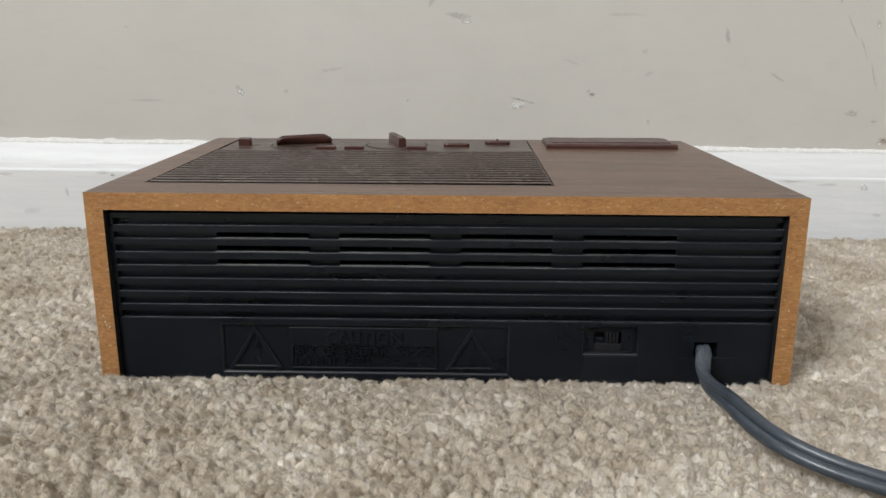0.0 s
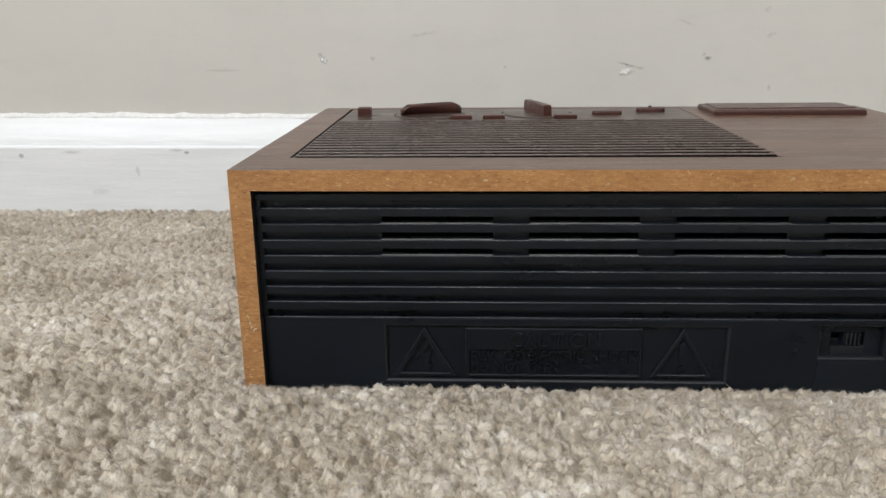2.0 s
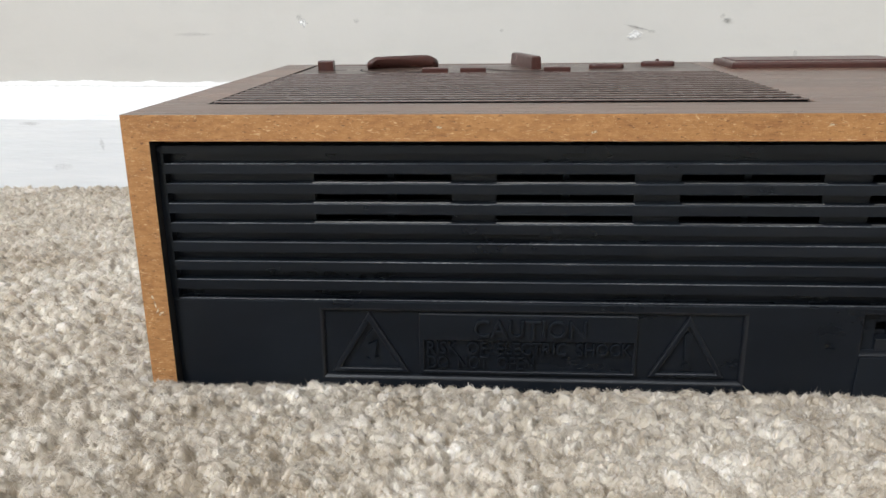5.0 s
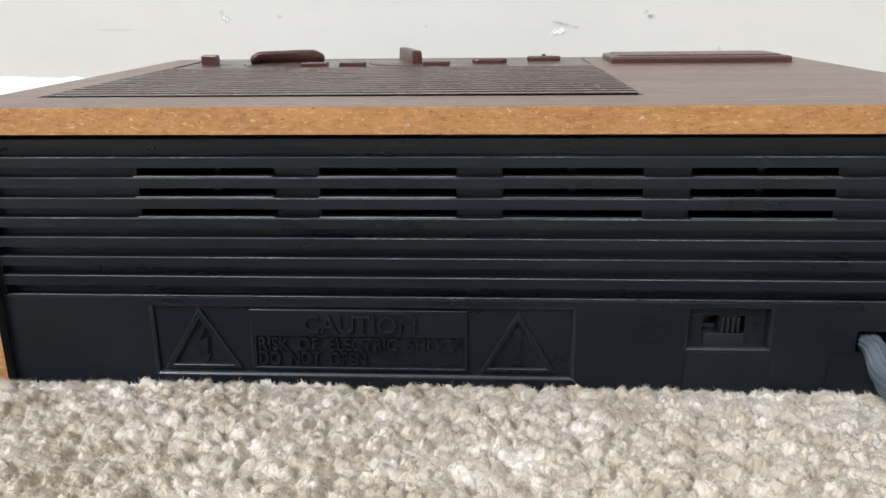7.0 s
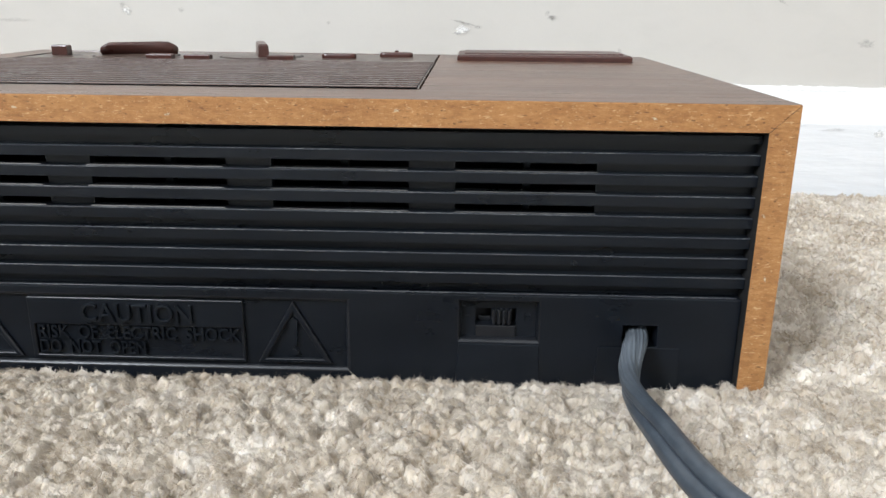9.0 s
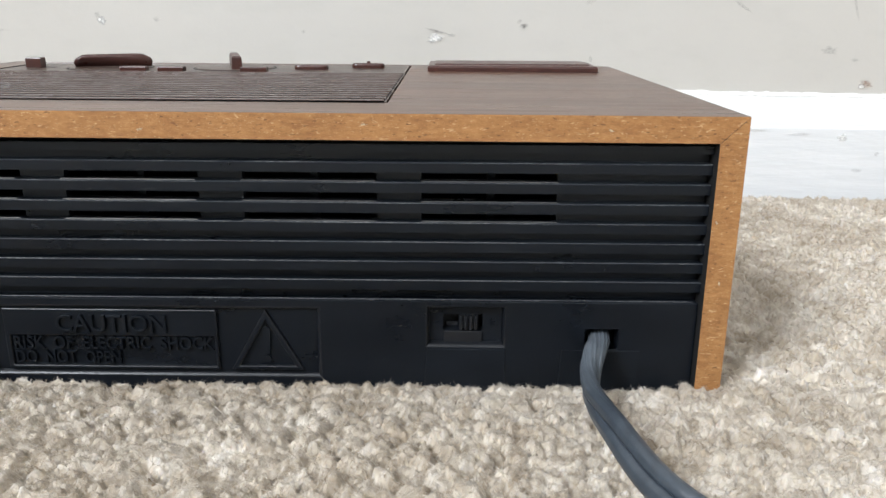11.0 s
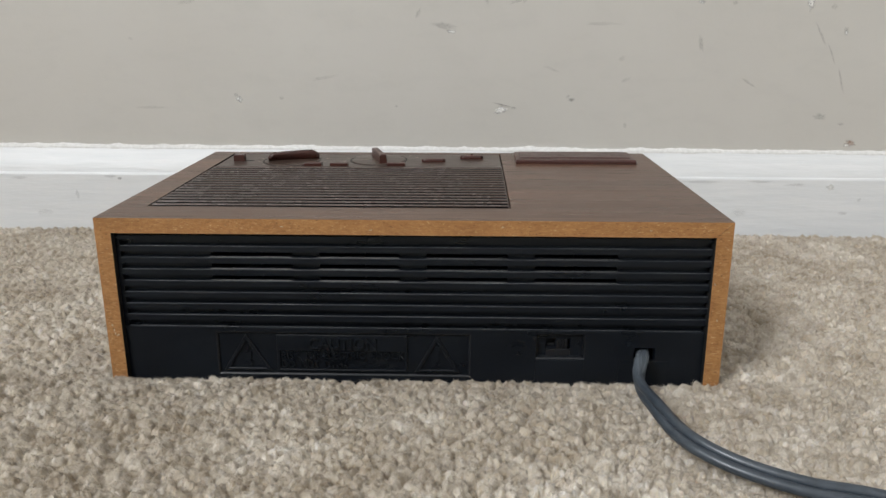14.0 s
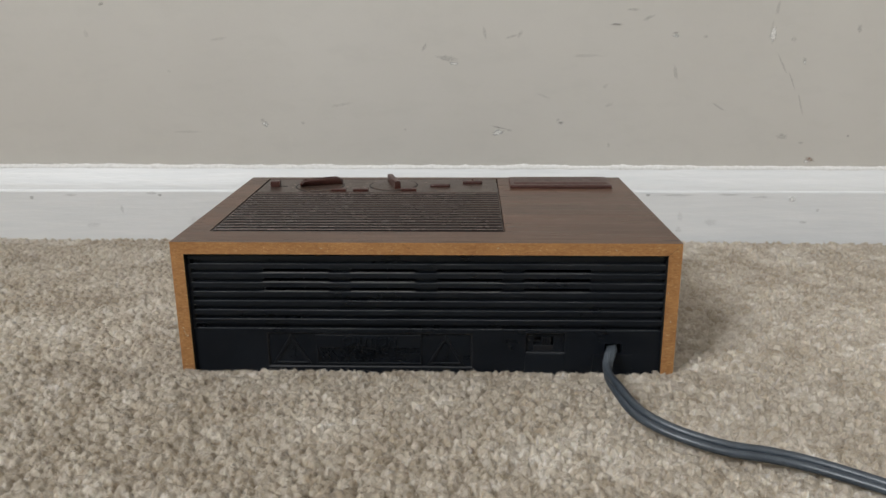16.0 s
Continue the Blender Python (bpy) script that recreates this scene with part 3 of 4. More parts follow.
for z0, z1 in RIBS:
    part("rib", rib(z0, z1), [BLACK, DUSTY_LIT], back)
part("rib_border", block(-0.1422, -0.1401, FACE + 0.00003, FLOOR_Y - 0.00005, 0.0260, 0.0722, 0.0002), BLACK, back)
# Added strips carry the slots' reflected light as colour, brighter in the left columns.
for x0, x1, mt in ((-0.0971, -0.0571, BRIGHT_GLINT), (-0.0441, -0.0053, BRIGHT_GLINT), (0.0078, 0.0466, DIM_GLINT), (0.0597, 0.0989, DIM_GLINT)):
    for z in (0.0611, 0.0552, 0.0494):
        part("slot_glint", block(x0, x1, FACE + 0.0004, FACE + 0.0012, z + 0.0002, z + 0.00052, 0.0001, 1), mt, back)
# Added pale strip paints the light along the lower panel's top edge.
part("lit_ledge_line", block(-0.1404, 0.1406, FACE + 0.0003, FACE + 0.0009, 0.02565, 0.0260, 0.0001, 1), DUSTY_LIT, back)
for x in (-0.0765, -0.0250, 0.0265, 0.0790):
    part("inner_post", block(x, x + 0.0022, BACK_Y + 0.002, BACK_Y + 0.006, 0.045, 0.069, 0.0002), BLACK, back)

# lower field with the recess for the warning, the switch well and the cord hole
LX = [-0.1420, -0.0966, 0.0288, 0.0614, 0.0847, 0.1090, 0.1190, 0.1420]
LZ = [FOOT, 0.0008, 0.0106, 0.0112, 0.0170, 0.0229, 0.0236, 0.0256]
open_cells = {(1, j) for j in (1, 2, 3, 4)} | {(3, j) for j in (3, 4, 5)} | {(5, j) for j in (2, 3)}
bm = lattice(LX, LZ, FACE, BACK_Y, open_cells, lambda u, v, w: (u, w, v))
bmesh.ops.recalc_face_normals(bm, faces=bm.faces)
bmesh.ops.bevel(bm, geom=[e for e in bm.edges if len(e.link_faces) == 2 and e.calc_face_angle(0) > 0.5], offset=0.0004, segments=2, profile=0.6, affect="EDGES")
lower = part("lower_panel", bm, BLACK, radio, "plain black plastic lower back with an embossed warning")
SINK = FACE + 0.0014
part("warning_plate", block(-0.0968, 0.0290, SINK, BACK_Y, 0.0006, 0.0231, 0), BLACK, lower)
part("recess_rim", rounded_rim(-0.0971, 0.0293, 0.0003, 0.0234, FACE - 0.00003, SINK - 0.00005, 0.0012), EDGE, lower)
part("text_block", eased(lattice([-0.0671, -0.0656, -0.0031, -0.0022], [0.0024, 0.0035, 0.0133, 0.0219], SINK - 0.0012, SINK + 0.0002, {(1, 1)}, lambda u, v, w: (u, w, v)), 0.0005, 4), [BLACK, EDGE], lower)
raised(lettering("CAUTION", -0.0507, -0.0173, 0.0146, 0.0204, SINK - 0.0022, SINK - 0.0004))
raised(lettering("RISK  OF  ELECTRIC  SHOCK", -0.0648, -0.0035, 0.0087, 0.0130, SINK - 0.0011, SINK + 0.0001))
raised(lettering("DO  NOT  OPEN", -0.0648, -0.0325, 0.0039, 0.0083, SINK - 0.0011, SINK + 0.0001))
for cx, wide in ((-0.0822, 0.0120), (0.0126, 0.0112)):
    o = [(cx - wide, 0.0026), (cx + wide, 0.0026), (cx, 0.0222)]
    h = [(cx - wide * 0.76, 0.0040), (cx + wide * 0.76, 0.0040), (cx, 0.0187)]
    part("warning_triangle", eased(prism(o, SINK - 0.0013, SINK + 0.0001, h), 0.0006, 4), [BLACK, EDGE], lower)
part("lightning_bolt", prism([(x, z + 0.0010) for x, z in ((-0.0815, 0.0155), (-0.0858, 0.0088), (-0.0828, 0.0096), (-0.0822, 0.0058), (-0.0835, 0.0062), (-0.0810, 0.0036), (-0.0796, 0.0066), (-0.0808, 0.0062), (-0.0800, 0.0118), (-0.0828, 0.0106), (-0.0802, 0.0155))],
                              SINK - 0.0010, SINK + 0.0001), BLACK, lower)
part("exclamation_bar", prism([(0.0119, 0.0080), (0.0133, 0.0080), (0.0138, 0.0160), (0.0126, 0.0170), (0.0114, 0.0160)], SINK - 0.0010, SINK + 0.0001), BLACK, lower)
part("exclamation_dot", prism([(0.0126 + 0.0011 * math.cos(a), 0.0060 + 0.0011 * math.sin(a)) for a in np.linspace(0, 2 * math.pi, 14)[:-1]], SINK - 0.0008, SINK + 0.0001), BLACK, lower)

# slide switch at the bottom of its well
WELL = FACE + 0.0028
switch = part("slide_switch", lattice([0.0608, 0.0661, 0.0782, 0.0856], [0.0104, 0.0154, 0.0205, 0.0240], WELL, BACK_Y, {(1, 1)}, lambda u, v, w: (u, w, v)), BLACK, radio, "recessed black slide switch")
part("switch_floor", block(0.0640, 0.0805, BACK_Y + 0.003, BACK_Y + 0.004, 0.0130, 0.0222, 0), DARK, switch)
part("ledge", block(0.0663, 0.0780, WELL - 0.0010, WELL + 0.0003, 0.0116, 0.0154, 0.0003), EDGE, switch)
part("slider", block(0.0709, 0.0769, WELL + 0.0002, BACK_Y + 0.0005, 0.0156, 0.0203, 0.0003), BLACK, switch)
for k in range(4):
    part("slider_rib", block(0.0711 + 0.0015 * k, 0.0720 + 0.0015 * k, WELL - 0.0012, WELL + 0.0006, 0.0157, 0.0202, 0.0003), EDGE, switch)
part("contact", block(0.0672, 0.0708, BACK_Y - 0.0005, BACK_Y + 0.0005, 0.0154, 0.0168, 0.0002), EDGE, switch)
part("well_rim", rounded_rim(0.0610, 0.0851, 0.0108, 0.0240, FACE - 0.00003, WELL - 0.00005, 0.0011), EDGE, switch)
for x0, x1, z0, z1 in ((0.0806, 0.0810, 0.0168, 0.0192), (0.0822, 0.0826, 0.0168, 0.0192), (0.0806, 0.0826, 0.0178, 0.0182), (0.0632, 0.0648, 0.0178, 0.0182)):
    part("moulded_mark", block(x0, x1, WELL - 0.0003, WELL + 0.0002, z0, z1, 0.00008, 1), BLACK, switch)


def wedge(x0, x1, z0, z1, top_out, bottom_out, flare):
    """A plate on the lower field that stands out more towards its foot and flares at one side."""
    bm = bmesh.new()
    v = [bm.verts.new(p) for p in ((x0, FACE - top_out, z1), (x1, FACE - top_out, z1), (x1 + flare * 0.2, FACE - bottom_out, z0), (x0 - flare, FACE - bottom_out, z0),
                                   (x0, FACE + 0.001, z1), (x1, FACE + 0.001, z1), (x1 + flare * 0.2, FACE + 0.001, z0), (x0 - flare, FACE + 0.001, z0))]
    for q in ((0, 1, 2, 3), (7, 6, 5, 4), (0, 4, 5, 1), (3, 2, 6, 7), (0, 3, 7, 4), (1, 5, 6, 2)):
        bm.faces.new([v[i] for i in q])
    return bevel(bm, 0.00015)


part("switch_flap", wedge(0.0614, 0.0850, FOOT, 0.0103, 0.0003, 0.0009, 0.0010), BLACK, lower)
part("cord_flap", wedge(0.1022, 0.1257, FOOT, 0.0102, 0.0003, 0.0007, 0.0010), BLACK, lower)
part("cord_well", block(0.1085, 0.1195, BACK_Y + 0.003, BACK_Y + 0.004, 0.010, 0.0178, 0), DARK, lower)

# control panel let into the top; its parts are laid out on the sloping plane
PLANE = Matrix.Translation((0, 0, TOP0)) @ Matrix.Rotation(math.atan(RISE), 4, "X")
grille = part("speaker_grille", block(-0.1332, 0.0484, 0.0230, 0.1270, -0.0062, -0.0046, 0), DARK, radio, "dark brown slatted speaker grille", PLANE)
N_SLATS, PITCH, PROUD = 16, 0.00612, 0.0008
for k in range(N_SLATS):
    y = 0.0250 + PITCH * k
    bm = bmesh.new()
    o = [(y + 0.0009, -0.0048), (y + 0.0009, PROUD - 0.0006), (y + 0.0002, PROUD - 0.0004), (y, PROUD - 0.00025), (y + 0.0002, PROUD), (y + 0.0018, PROUD), (y + 0.0020, PROUD - 0.0003), (y + 0.0012, PROUD - 0.0006), (y + 0.0012, -0.0048)]
    ends = [[bm.verts.new((x, a, z)) for a, z in o] for x in (-0.1320, 0.0474)]
    for i in range(len(o)):
        j = (i + 1) % len(o)
        # Stems and front undersides are coloured near-black as painted shade between the slats.
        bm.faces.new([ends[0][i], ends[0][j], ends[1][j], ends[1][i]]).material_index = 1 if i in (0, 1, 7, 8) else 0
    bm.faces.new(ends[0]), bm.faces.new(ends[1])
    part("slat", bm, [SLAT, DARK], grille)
panel = part("control_panel", block(-0.1324, 0.0478, 0.1231, 0.1664, -0.004, 0.0002, 0.0003), PANEL, radio, "brown plastic control strip with knobs and buttons", PLANE)
for x0, x1 in ((-0.1326, -0.1321), (0.0475, 0.0480)):
    part("grille_border", block(x0, x1, 0.0238, 0.1229, -0.0046, 0.0002, 0.0001, 1), SLAT, grille)


def ring_gap(cx, cy, r0, r1):
    bm = bmesh.new()
    n = 56
    rings = [[bm.verts.new((cx + r * math.cos(2 * math.pi * i / n), cy + r * math.sin(2 * math.pi * i / n), z)) for i in range(n)] for r, z in ((r1, 0.00022), (r1, 0.0003), (r0, 0.0003), (r0, 0.00022))]
    for a in range(4):
        for i in range(n):
            bm.faces.new([rings[a][i], rings[a][(i + 1) % n], rings[(a + 1) % 4][(i + 1) % n], rings[(a + 1) % 4][i]])
    return bm


def turned(cx, cy, angle):
    return Matrix.Translation((cx, cy, 0)) @ Matrix.Rotation(radians(angle), 4, "Z")


function_knob = part("function_knob", disc(-0.0880, 0.1430, 0.0178, 0.0, 0.0007, 56, 0.0003), PANEL, panel, "round brown knob with a broad raised grip")
part("gap_ring", ring_gap(-0.0880, 0.1430, 0.0178, 0.0187), DARK, panel)
grip = bmesh.new()
n = 10
pts = []
for side in (0, 1):
    for i in range(n + 1):
        s = i / n * 2 - 1
        pts.append((0.0166 * s, (-0.0030 if side == 0 else 0.0030) * (1 - 0.35 * s * s)))
outline = pts[:n + 1] + pts[n + 1:][::-1]
rings = []
for k, k2, z, turn in ((0.97, 0.62, 0.0004, -10), (1.0, 1.06, 0.0048, -1), (0.985, 0.95, 0.0057, 0), (0.95, 0.70, 0.0061, 0)):
    ct, st = math.cos(radians(turn)), math.sin(radians(turn))
    rings.append([grip.verts.new((x * k * ct - y * k2 * st, x * k * st + y * k2 * ct, z)) for x, y in outline])
for a, c in zip(rings, rings[1:]):
    for i in range(len(outline)):
        j = (i + 1) % len(outline)
        grip.faces.new([a[i], a[j], c[j], c[i]])
grip.faces.new(rings[-1]), grip.faces.new(rings[0])
for v in grip.verts:
    if v.co.z > 0.003:
        v.co.z -= 0.0022 * max(0.0, abs(v.co.x) / 0.0166 - 0.72) ** 1.5 / 0.148
part("grip", grip, KNOB, function_knob, "", turned(-0.0872, 0.1445, 25), True)

tuning_knob = part("tuning_knob", disc(-0.0315, 0.1455, 0.0178, 0.0, 0.0007, 56, 0.0004), PANEL, panel, "round brown dial with a narrow raised fin")
part("gap_ring", ring_gap(-0.0315, 0.1455, 0.0178, 0.0187), DARK, panel)
fin = bmesh.new()
rings = [[fin.verts.new((x, y, z)) for x, y in ((-w, -l), (w, -l), (w, l), (-w, l))] for w, l, z in ((0.0024, 0.0140, 0.0004), (0.0021, 0.0137, 0.0058), (0.0016, 0.0132, 0.0064))]
for a, c in zip(rings, rings[1:]):
    for i in range(4):
        fin.faces.new([a[i], a[(i + 1) % 4], c[(i + 1) % 4], c[i]])
fin.faces.new(rings[-1]), fin.faces.new(rings[0])
part("fin", bevel(fin, 0.0004), KNOB, tuning_knob, "", turned(-0.0312, 0.1450, 18))

slider = part("slide_button", pillow(rect(-0.1257, -0.1188, 0.1400, 0.1445), 0.0, 0.0046, 0.0005), KNOB, panel, "small red-brown slide button")
part("button_slot", block(-0.1262, -0.1130, 0.1410, 0.1432, 0.00022, 0.0003, 0), DARK, panel)
for x0, x1, y0, y1, h in ((-0.0765, -0.0654, 0.1250, 0.1296, 0.0022), (-0.0600, -0.0489, 0.1250, 0.1296, 0.0022), (-0.0240, -0.0127, 0.1256, 0.1302, 0.0022)):
    part("push_button", pillow(rect(x0, x1, y0, y1), 0.0, h, 0.0004), KNOB, panel, "small red-brown push button")
part("push_button", pillow(stadium(-0.0032, 0.0122, 0.1384, 0.1432), 0.0, 0.0023, 0.0008), KNOB, panel, "rounded red-brown push button")
last = part("push_button", pillow(stadium(0.0216, 0.0368, 0.1490, 0.1538), 0.0, 0.0023, 0.0008), KNOB, panel, "rounded red-brown push button with a pip")
part("pip", disc(0.0292, 0.1528, 0.0009, 0.002, 0.0030, 12, 0.0002, 0.0002), KNOB, last)
for k, (x, y) in enumerate([(-0.1095, 0.1480), (-0.1090, 0.1380), (-0.1040, 0.1295), (-0.0940, 0.1245), (-0.0670, 0.1400), (-0.0665, 0.1500), (-0.0540, 0.1395), (-0.0535, 0.1520), (-0.0480, 0.1580), (-0.0080, 0.1550), (-0.0130, 0.1600), (0.0030, 0.1490), (0.0290, 0.1590), (-0.1230, 0.1530)]):
    part("printed_mark", block(x, x + 0.0016, y, y + 0.0007, 0.00022, 0.0003, 0), PRINT, panel)

snooze = part("snooze_bar", pillow(rect(0.0575, 0.1334, 0.1348, 0.1635), -0.0002, 0.0027, 0.0009), KNOB, radio, "long red-brown snooze bar", PLANE)
part("raised_pad", pillow(rect(0.0605, 0.1306, 0.1405, 0.1615), 0.0024, 0.0032, 0.0005), KNOB, snooze)
part("snooze_gap", block(0.0568, 0.1341, 0.1341, 0.1642, 0.00004, 0.00012, 0), DARK, radio, "", PLANE)


# ---- mains cord ----
def spline(pts, per=10):
    out = []
    p = [pts[0]] + list(pts) + [pts[-1]]
    for i in range(1, len(p) - 2):
        a, b2, c, d = (np.array(q) for q in p[i - 1:i + 3])
        for k in range(per):
            s = k / per
            out.append(0.5 * (2 * b2 + (c - a) * s + (2 * a - 5 * b2 + 4 * c - d) * s * s + (3 * b2 - a - 3 * c + d) * s ** 3))
    out.append(np.array(p[-2]))
    return out


CORD_WAY = [  # x, y, z in metres and the turn of the flat section in degrees
    (0.1150, 0.0160, 0.0140, -40), (0.1138, 0.0070, 0.0144, -15), (0.1122, 0.0000, 0.0146, 8), (0.1100, -0.0065, 0.0144, 34), (0.1072, -0.0160, 0.0116, 62), (0.1056, -0.0300, 0.0112, 90),
    (0.1066, -0.0500, 0.0124, 118), (0.1114, -0.0705, 0.0110, 138), (0.1206, -0.0825, 0.0090, 146), (0.1340, -0.0918, 0.0072, 148), (0.1502, -0.0993, 0.0060, 146), (0.1670, -0.1035, 0.0056, 146), (0.1820, -0.1098, 0.0054, 150),
    (0.1980, -0.1200, 0.0052, 156), (0.2140, -0.1332, 0.0050, 164), (0.2380, -0.1650, 0.0050, 172), (0.2620, -0.2300, 0.0050, 180), (0.2900, -0.3200, 0.0050, 180), (0.3800, -0.4800, 0.0050, 180),
    (0.6000, -0.6600, 0.0050, 180), (0.9000, -0.7600, 0.0050, 180)]


def make_cord_mesh():
    """Twin-core flex: a figure-of-eight sheath, squeezed and finely ridged where it leaves the hole."""
    cord = thing("power_cord", "grey-blue twin-core power cord lying in a bend on carpet", "power cord")
    n = 36
    way = spline(CORD_WAY, 14)
    for half in (0, 1):
        bm, rows = bmesh.new(), []
        for i, p in enumerate(way):
            t = Vector(way[min(i + 1, len(way) - 1)][:3]) - Vector(way[max(i - 1, 0)][:3])
            t.normalize()
            side = t.cross(Vector((0, 0, 1))).normalized()
            up = side.cross(t).normalized()
            a = radians(p[3])
            u, v = side * math.cos(a) + up * math.sin(a), up * math.cos(a) - side * math.sin(a)
            pinch = min(1, max(0, (112 - i) / 70))
            pinch = pinch * pinch * (3 - 2 * pinch)
            r, off = 0.0021 + 0.0003 * pinch, 0.0019 - 0.0011 * pinch
            mid = Vector(p[:3]) + Vector((0, 0, 0.0012 * abs(math.sin(a)) * min(1, max(0, (-p[1] - 0.008) / 0.04))))
            row = []
            for k in range(n + 1):
                b2 = math.pi * (k / n - 0.5 + half)
                q = off * abs(math.cos(b2)) + math.sqrt(r * r - (off * math.sin(b2)) ** 2)
                q *= 1 + 0.05 * pinch * math.cos(14 * b2 + 0.07 * i)
                row.append(bm.verts.new(mid + u * q * math.cos(b2) + v * q * math.sin(b2)))
            rows.append(row)
        for a, c in zip(rows, rows[1:]):
            for k in range(n):
                bm.faces.new([a[k], a[k + 1], c[k + 1], c[k]])
            bm.faces.new([a[n], a[0], c[0], c[n]])
        bm.faces.new(rows[0]), bm.faces.new(rows[-1])
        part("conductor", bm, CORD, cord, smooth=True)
    return cord


make_cord_mesh()


# ---- carpet ----
bm = bmesh.new()
box(bm, LEFT_X, RIGHT_X, REAR_Y, WALL_Y - 0.012, -0.03, -0.0085)
floor_ob = structure("floor", bm, BACKING, "beige cut-pile fitted carpet", category="carpet")


def scatter(cells, k, seed):
    return np.abs(np.sin(cells[:, 0] * (127.1 + 31.7 * k) + cells[:, 1] * (311.7 - 23.3 * k) + seed + k) * 43758.5453) % 1


def tufts_near(p, clump, seed):
    """For each place its nearest tuft centre on a jittered grid, the distance to it, and two chance values of that tuft."""
    cell = np.floor(p / clump).astype(int)
    best, cen = np.full(len(p), 1e9), np.zeros_like(p)
    one, two = np.zeros(len(p)), np.zeros(len(p))
    for dx in (-1, 0, 1):
        for dy in (-1, 0, 1):
            c = cell + (dx, dy)
            q = (c + 0.5 + 0.85 * (np.stack([scatter(c, 0, seed), scatter(c, 1, seed)], 1) - 0.5)) * clump
            d = np.hypot(*(p - q).T)
            near = d < best
            best[near], cen[near], one[near], two[near] = d[near], q[near], scatter(c, 2, seed)[near], scatter(c, 3, seed)[near]
    return best / clump, cen, one, two


def field(x0, x1, y0, y1, keep, step, rng):
    gx, gy = np.meshgrid(np.arange(x0, x1, step), np.arange(y0, y1, step * 0.87))
    gx = gx + (np.arange(gx.shape[0])[:, None] % 2) * step / 2
    p = np.stack([gx.ravel(), gy.ravel()], 1) + rng.uniform(-0.45, 0.45, (gx.size, 2)) * step
    return p[keep(p[:, 0], p[:, 1])]


def soft_noise(p, size, seed):
    """Smooth chance values between -1 and 1 over cells of that size."""
    q = p / size
    c = np.floor(q).astype(int)
    t = q - c
    t = t * t * (3 - 2 * t)
    v = [[scatter(c + (dx, dy), 1, seed) for dy in (0, 1)] for dx in (0, 1)]
    return 2 * ((v[0][0] * (1 - t[:, 1]) + v[0][1] * t[:, 1]) * (1 - t[:, 0]) + (v[1][0] * (1 - t[:, 1]) + v[1][1] * t[:, 1]) * t[:, 0]) - 1


def surface(p, clump, seed):
    """Height of the matted pile: rounded woolly tufts with narrow gaps, pressed down close to the radio."""
    w = p + clump * 0.34 * np.stack([soft_noise(p, clump * 0.55, seed + 11), soft_noise(p, clump * 0.55, seed + 12)], 1)
    best, cen, hgt, tone = tufts_near(w, clump, seed)
    fine, mid2, bump, _ = tufts_near(w + 0.0006 * soft_noise(p, 0.0011, seed + 14)[:, None], clump * 0.42, seed + 3)
    gap = np.maximum(np.abs(p[:, 0]) - HALF, 0) + np.maximum(-p[:, 1], 0) + np.maximum(p[:, 1] - DEPTH, 0)
    k = clump / 0.005
    calm = 1 - 0.4 * np.exp(-gap / 0.010)
    z = 0.0009 + k * calm * ((hgt - 0.5) * 0.0032 - best ** 2.2 * 0.0066 - fine ** 2 * 0.0019 + (bump - 0.5) * 0.0014) + 0.0004 * soft_noise(p, 0.014, seed + 20) + 0.0003 * k * soft_noise(p, clump * 0.16, seed + 21)
    press = np.where(np.abs(p[:, 0]) < 0.138, np.clip(0.0018 - 0.012 * p[:, 0], 0.0004, 0.0034), np.where(p[:, 0] < 0, 0.0024, -0.0018))
    return z - press * np.exp(-gap / 0.014), w - cen, tone, w - mid2, bump


def yarn_tone(p, tone, bump, seed):
    return 0.50 + 0.34 * (tone - 0.5) + 0.34 * (bump - 0.5) + 0.15 * soft_noise(p, 0.014, seed + 30) + 0.13 * soft_noise(p * (0.6, 1.0), 0.034, seed + 33)


def matted_ground(x0, x1, y0, y1, keep, step, clump, seed, relief_shade=0.0):
    """A sheet over the tufts, cut to where keep allows."""
    xs, ys = np.arange(x0, x1, step), np.arange(y0, y1, step)
    gx, gy = np.meshgrid(xs, ys)
    p = np.stack([gx.ravel(), gy.ravel()], 1)
    z, _, tone, _, bump = surface(p, clump, seed)
    n = len(xs)
    i = (np.arange(len(ys) - 1)[:, None] * n + np.arange(n - 1)).ravel()
    mid = p[i] + step / 2
    i = i[keep(mid[:, 0], mid[:, 1])]
    tri = np.concatenate([np.stack([i, i + 1, i + n + 1], 1), np.stack([i, i + n + 1, i + n], 1)])
    used = np.unique(tri)
    where = np.full(len(p), -1)
    where[used] = np.arange(len(used))
    return np.column_stack([p, z])[used], where[tri], np.clip(yarn_tone(p[used], tone[used], bump[used], seed) - relief_shade, 0, 1), True


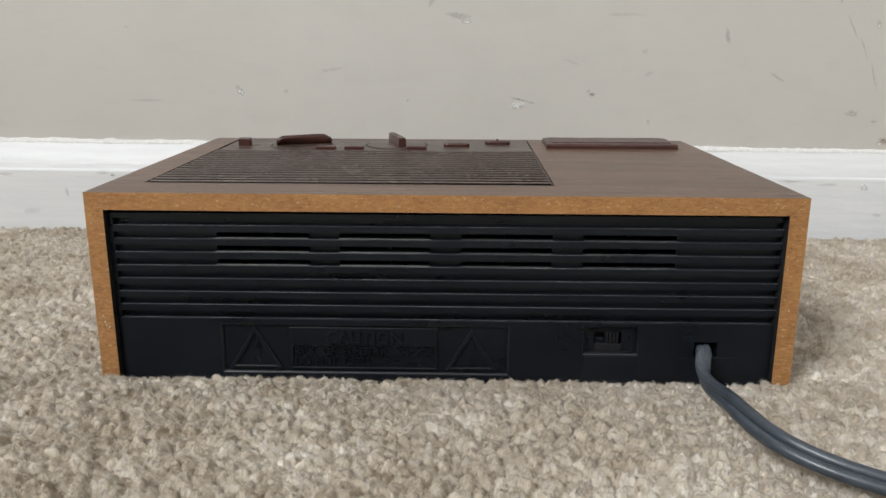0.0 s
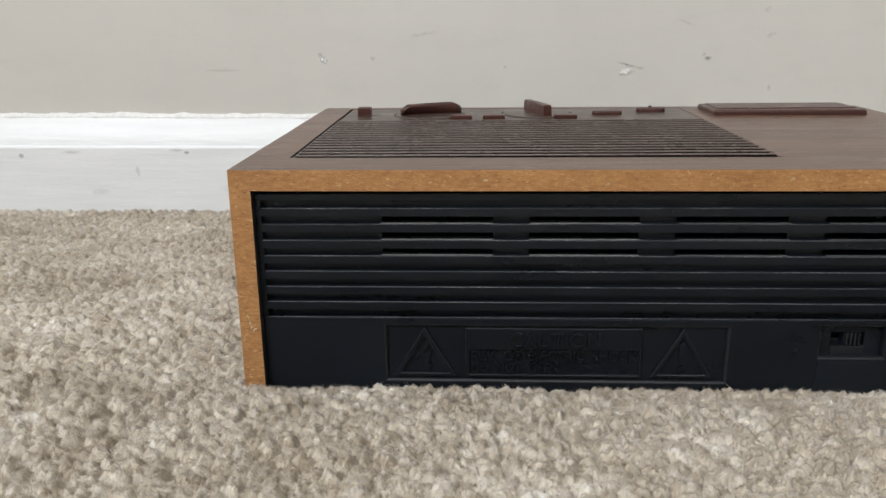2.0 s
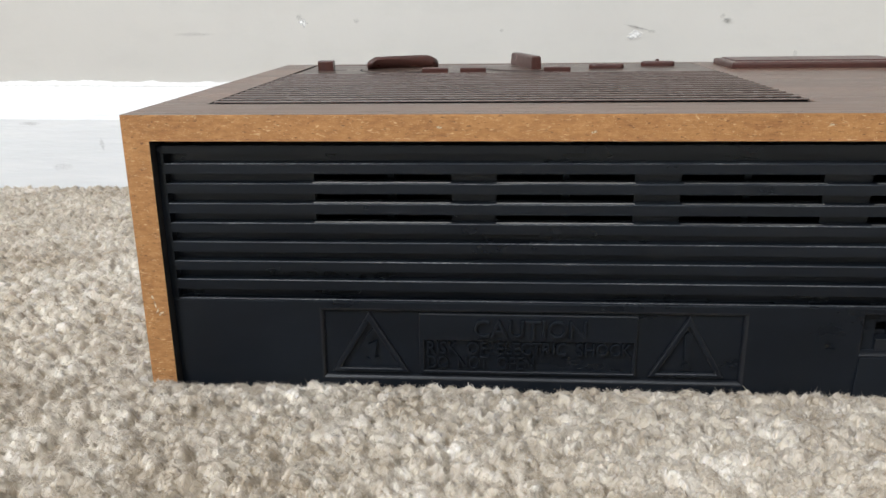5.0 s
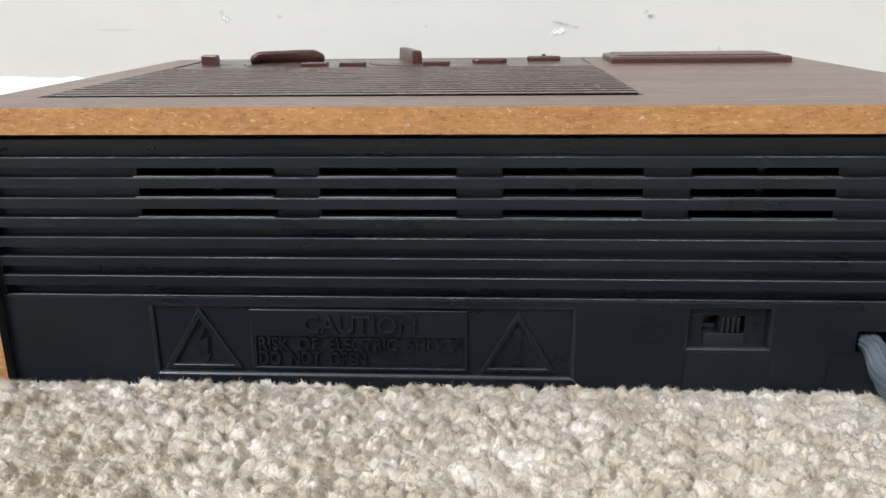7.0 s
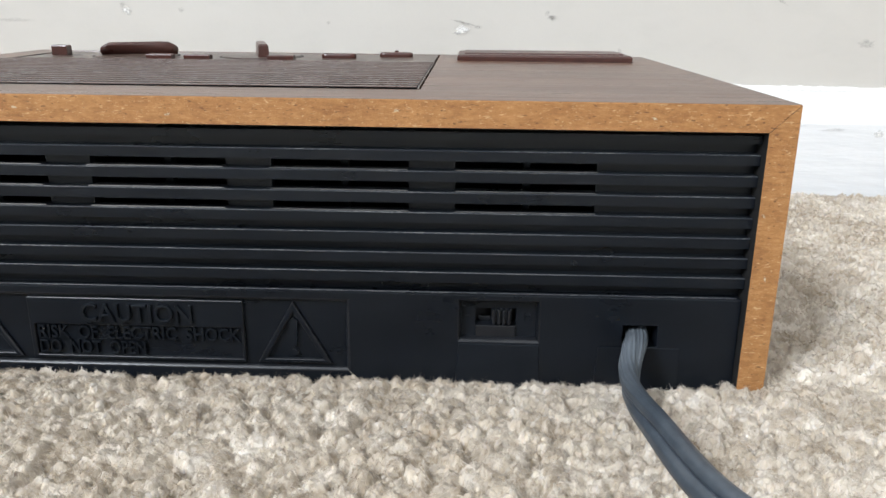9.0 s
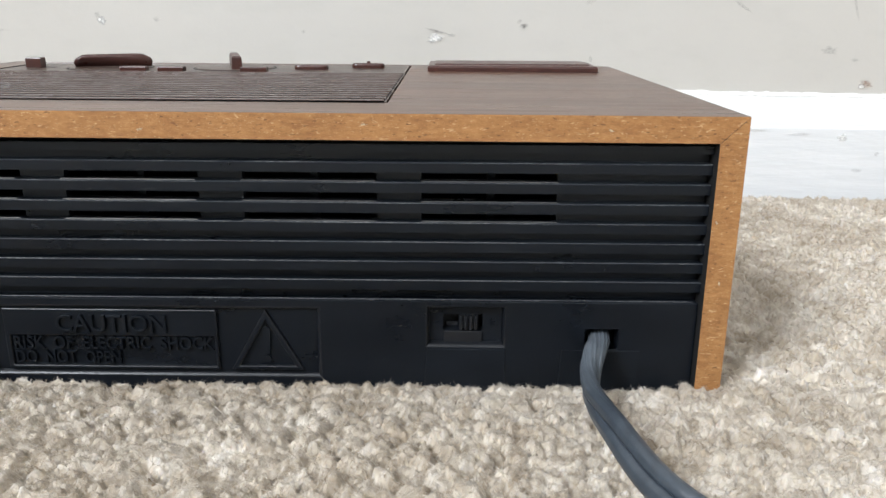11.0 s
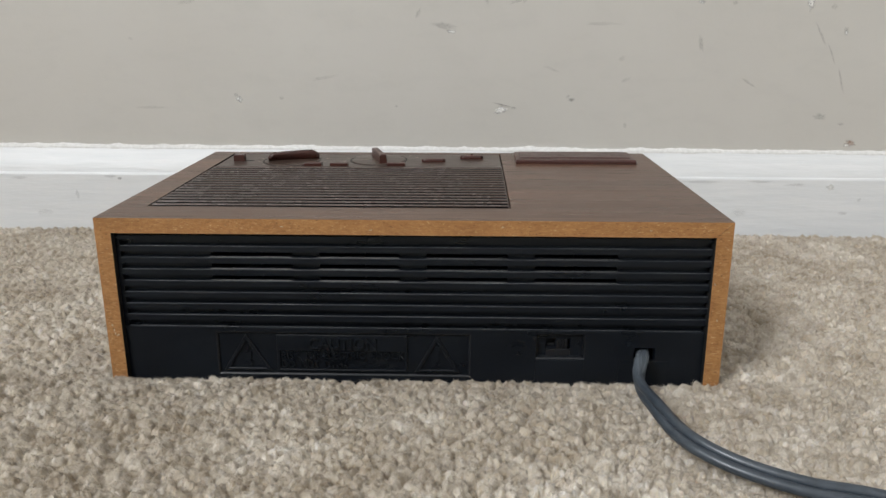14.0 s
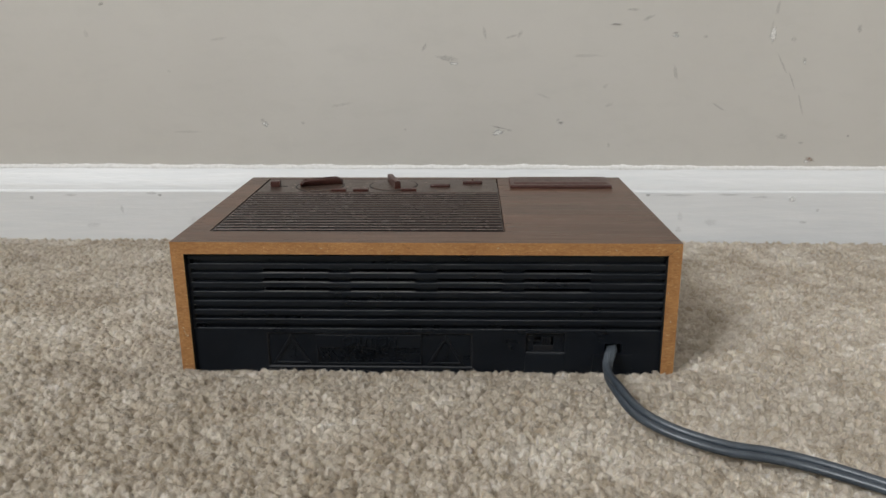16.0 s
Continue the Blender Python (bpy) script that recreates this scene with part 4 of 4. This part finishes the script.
def fibres(x0, x1, y0, y1, keep, step, clump, seed, long, thick):
    """Fine fibres that lie along the yarn ends, combed outwards from each tuft's middle."""
    rng = np.random.default_rng(seed + 40)
    p = field(x0, x1, y0, y1, keep, step, rng)
    m = len(p)
    z, out, tone, out2, bump = surface(p, clump, seed)
    e = 0.0003
    slope = np.column_stack([(surface(p + (e, 0), clump, seed)[0] - z) / e, (surface(p + (0, e), clump, seed)[0] - z) / e])
    comb = out2 / (clump * 0.42) * 0.6 + out / clump * 0.5 + rng.normal(0, 0.5, (m, 2))
    comb /= np.linalg.norm(comb, axis=1)[:, None] + 1e-9
    way = np.column_stack([comb, np.clip((slope * comb).sum(1), -1.2, 1.2) + rng.uniform(-0.1, 1.0, m)])
    way /= np.linalg.norm(way, axis=1)[:, None]
    size = (long * rng.uniform(0.5, 1.25, m))[:, None]
    root = np.column_stack([p, z]) - way * size * 0.4
    side = np.cross(way, rng.normal(0, 0.5, (m, 3)) + (0, 0, 1))
    side /= np.linalg.norm(side, axis=1)[:, None]
    w = (thick * rng.uniform(0.6, 1.3, m))[:, None]
    v = np.stack([root - side * w, root + side * w, root + way * size], 1).reshape(-1, 3)
    yarn = np.clip(yarn_tone(p, tone, bump, seed) + rng.normal(0.04, 0.13, m), 0, 1)
    return v, np.arange(3 * m).reshape(-1, 3), np.repeat(yarn, 3), False


def pile_object(name, chunks, label):
    vs, fs, sh, n = [], [], [], 0
    for v, f_, s, _ in chunks:
        vs.append(v), fs.append(f_ + n), sh.append(s)
        n += len(v)
    v, f_, s = np.concatenate(vs), np.concatenate(fs), np.concatenate(sh)
    me = bpy.data.meshes.new(name)
    me.vertices.add(len(v)), me.loops.add(f_.size), me.polygons.add(len(f_))
    me.vertices.foreach_set("co", v.astype(np.float32).ravel())
    me.loops.foreach_set("vertex_index", f_.astype(np.int32).ravel())
    me.polygons.foreach_set("loop_start", np.arange(0, f_.size, 3, dtype=np.int32))
    me.polygons.foreach_set("use_smooth", np.concatenate([np.full(len(c[1]), c[3]) for c in chunks]))
    me.polygons.foreach_set("material_index", np.concatenate([np.full(len(c[1]), 0 if c[3] else 1, np.int32) for c in chunks]))
    me.update(calc_edges=True)
    at = me.attributes.new("yarn", "FLOAT", "POINT")
    at.data.foreach_set("value", s.astype(np.float32))
    me.materials.append(CARPET), me.materials.append(FUZZ)
    ob = new(name, me)
    ob.parent = floor_ob
    ob.matrix_parent_inverse = ROOM.inverted()
    return tagged(ob, label, kind="stuff")


def clear_of_radio(x, y):
    inside = (np.abs(x) < 0.1495) & (y > np.where(np.abs(x) < 0.1415, 0.0018, -0.0008)) & (y < DEPTH - 0.004)
    behind = -x * math.sin(radians(3.026)) + y * math.cos(radians(3.026)) > WALL_Y - 0.0155
    return ~inside & ~behind


def close_zone(x, y):
    return clear_of_radio(x, y) & (np.abs(x) < 0.25 + 0.46 * (y + 0.2))


def far_zone(x, y):
    return clear_of_radio(x, y) & ~(np.abs(x) < 0.248 + 0.46 * (y + 0.2)) | (y < -0.2)


def front_zone(x, y):
    return close_zone(x, y) & (y < 0.0045) & (np.abs(x) < 0.2525)


def side_zone(x, y):
    return close_zone(x, y) & ~((y < 0.0025) & (np.abs(x) < 0.25))


FRONT, CLOSE, WIDE = (-0.254, 0.254, -0.2, 0.006, front_zone), (-0.51, 0.51, -0.2, 0.35, side_zone), (-0.8, 0.8, -0.7, 0.36, far_zone)
TUFT = 0.0046
pile_object("carpet_pile", [
    matted_ground(*FRONT, 0.0007, TUFT, 5),
    fibres(*FRONT, 0.00040, TUFT, 5, 0.0030, 0.00011),
    matted_ground(*CLOSE, 0.0009, TUFT, 5),
    fibres(*CLOSE, 0.00072, TUFT, 5, 0.0033, 0.00018),
    # No fibres out here: the shade they would give is taken off the tone.
    matted_ground(*WIDE, 0.0060, TUFT * 2, 9, 0.16)], "beige matted yarn tufts of a cut-pile carpet")
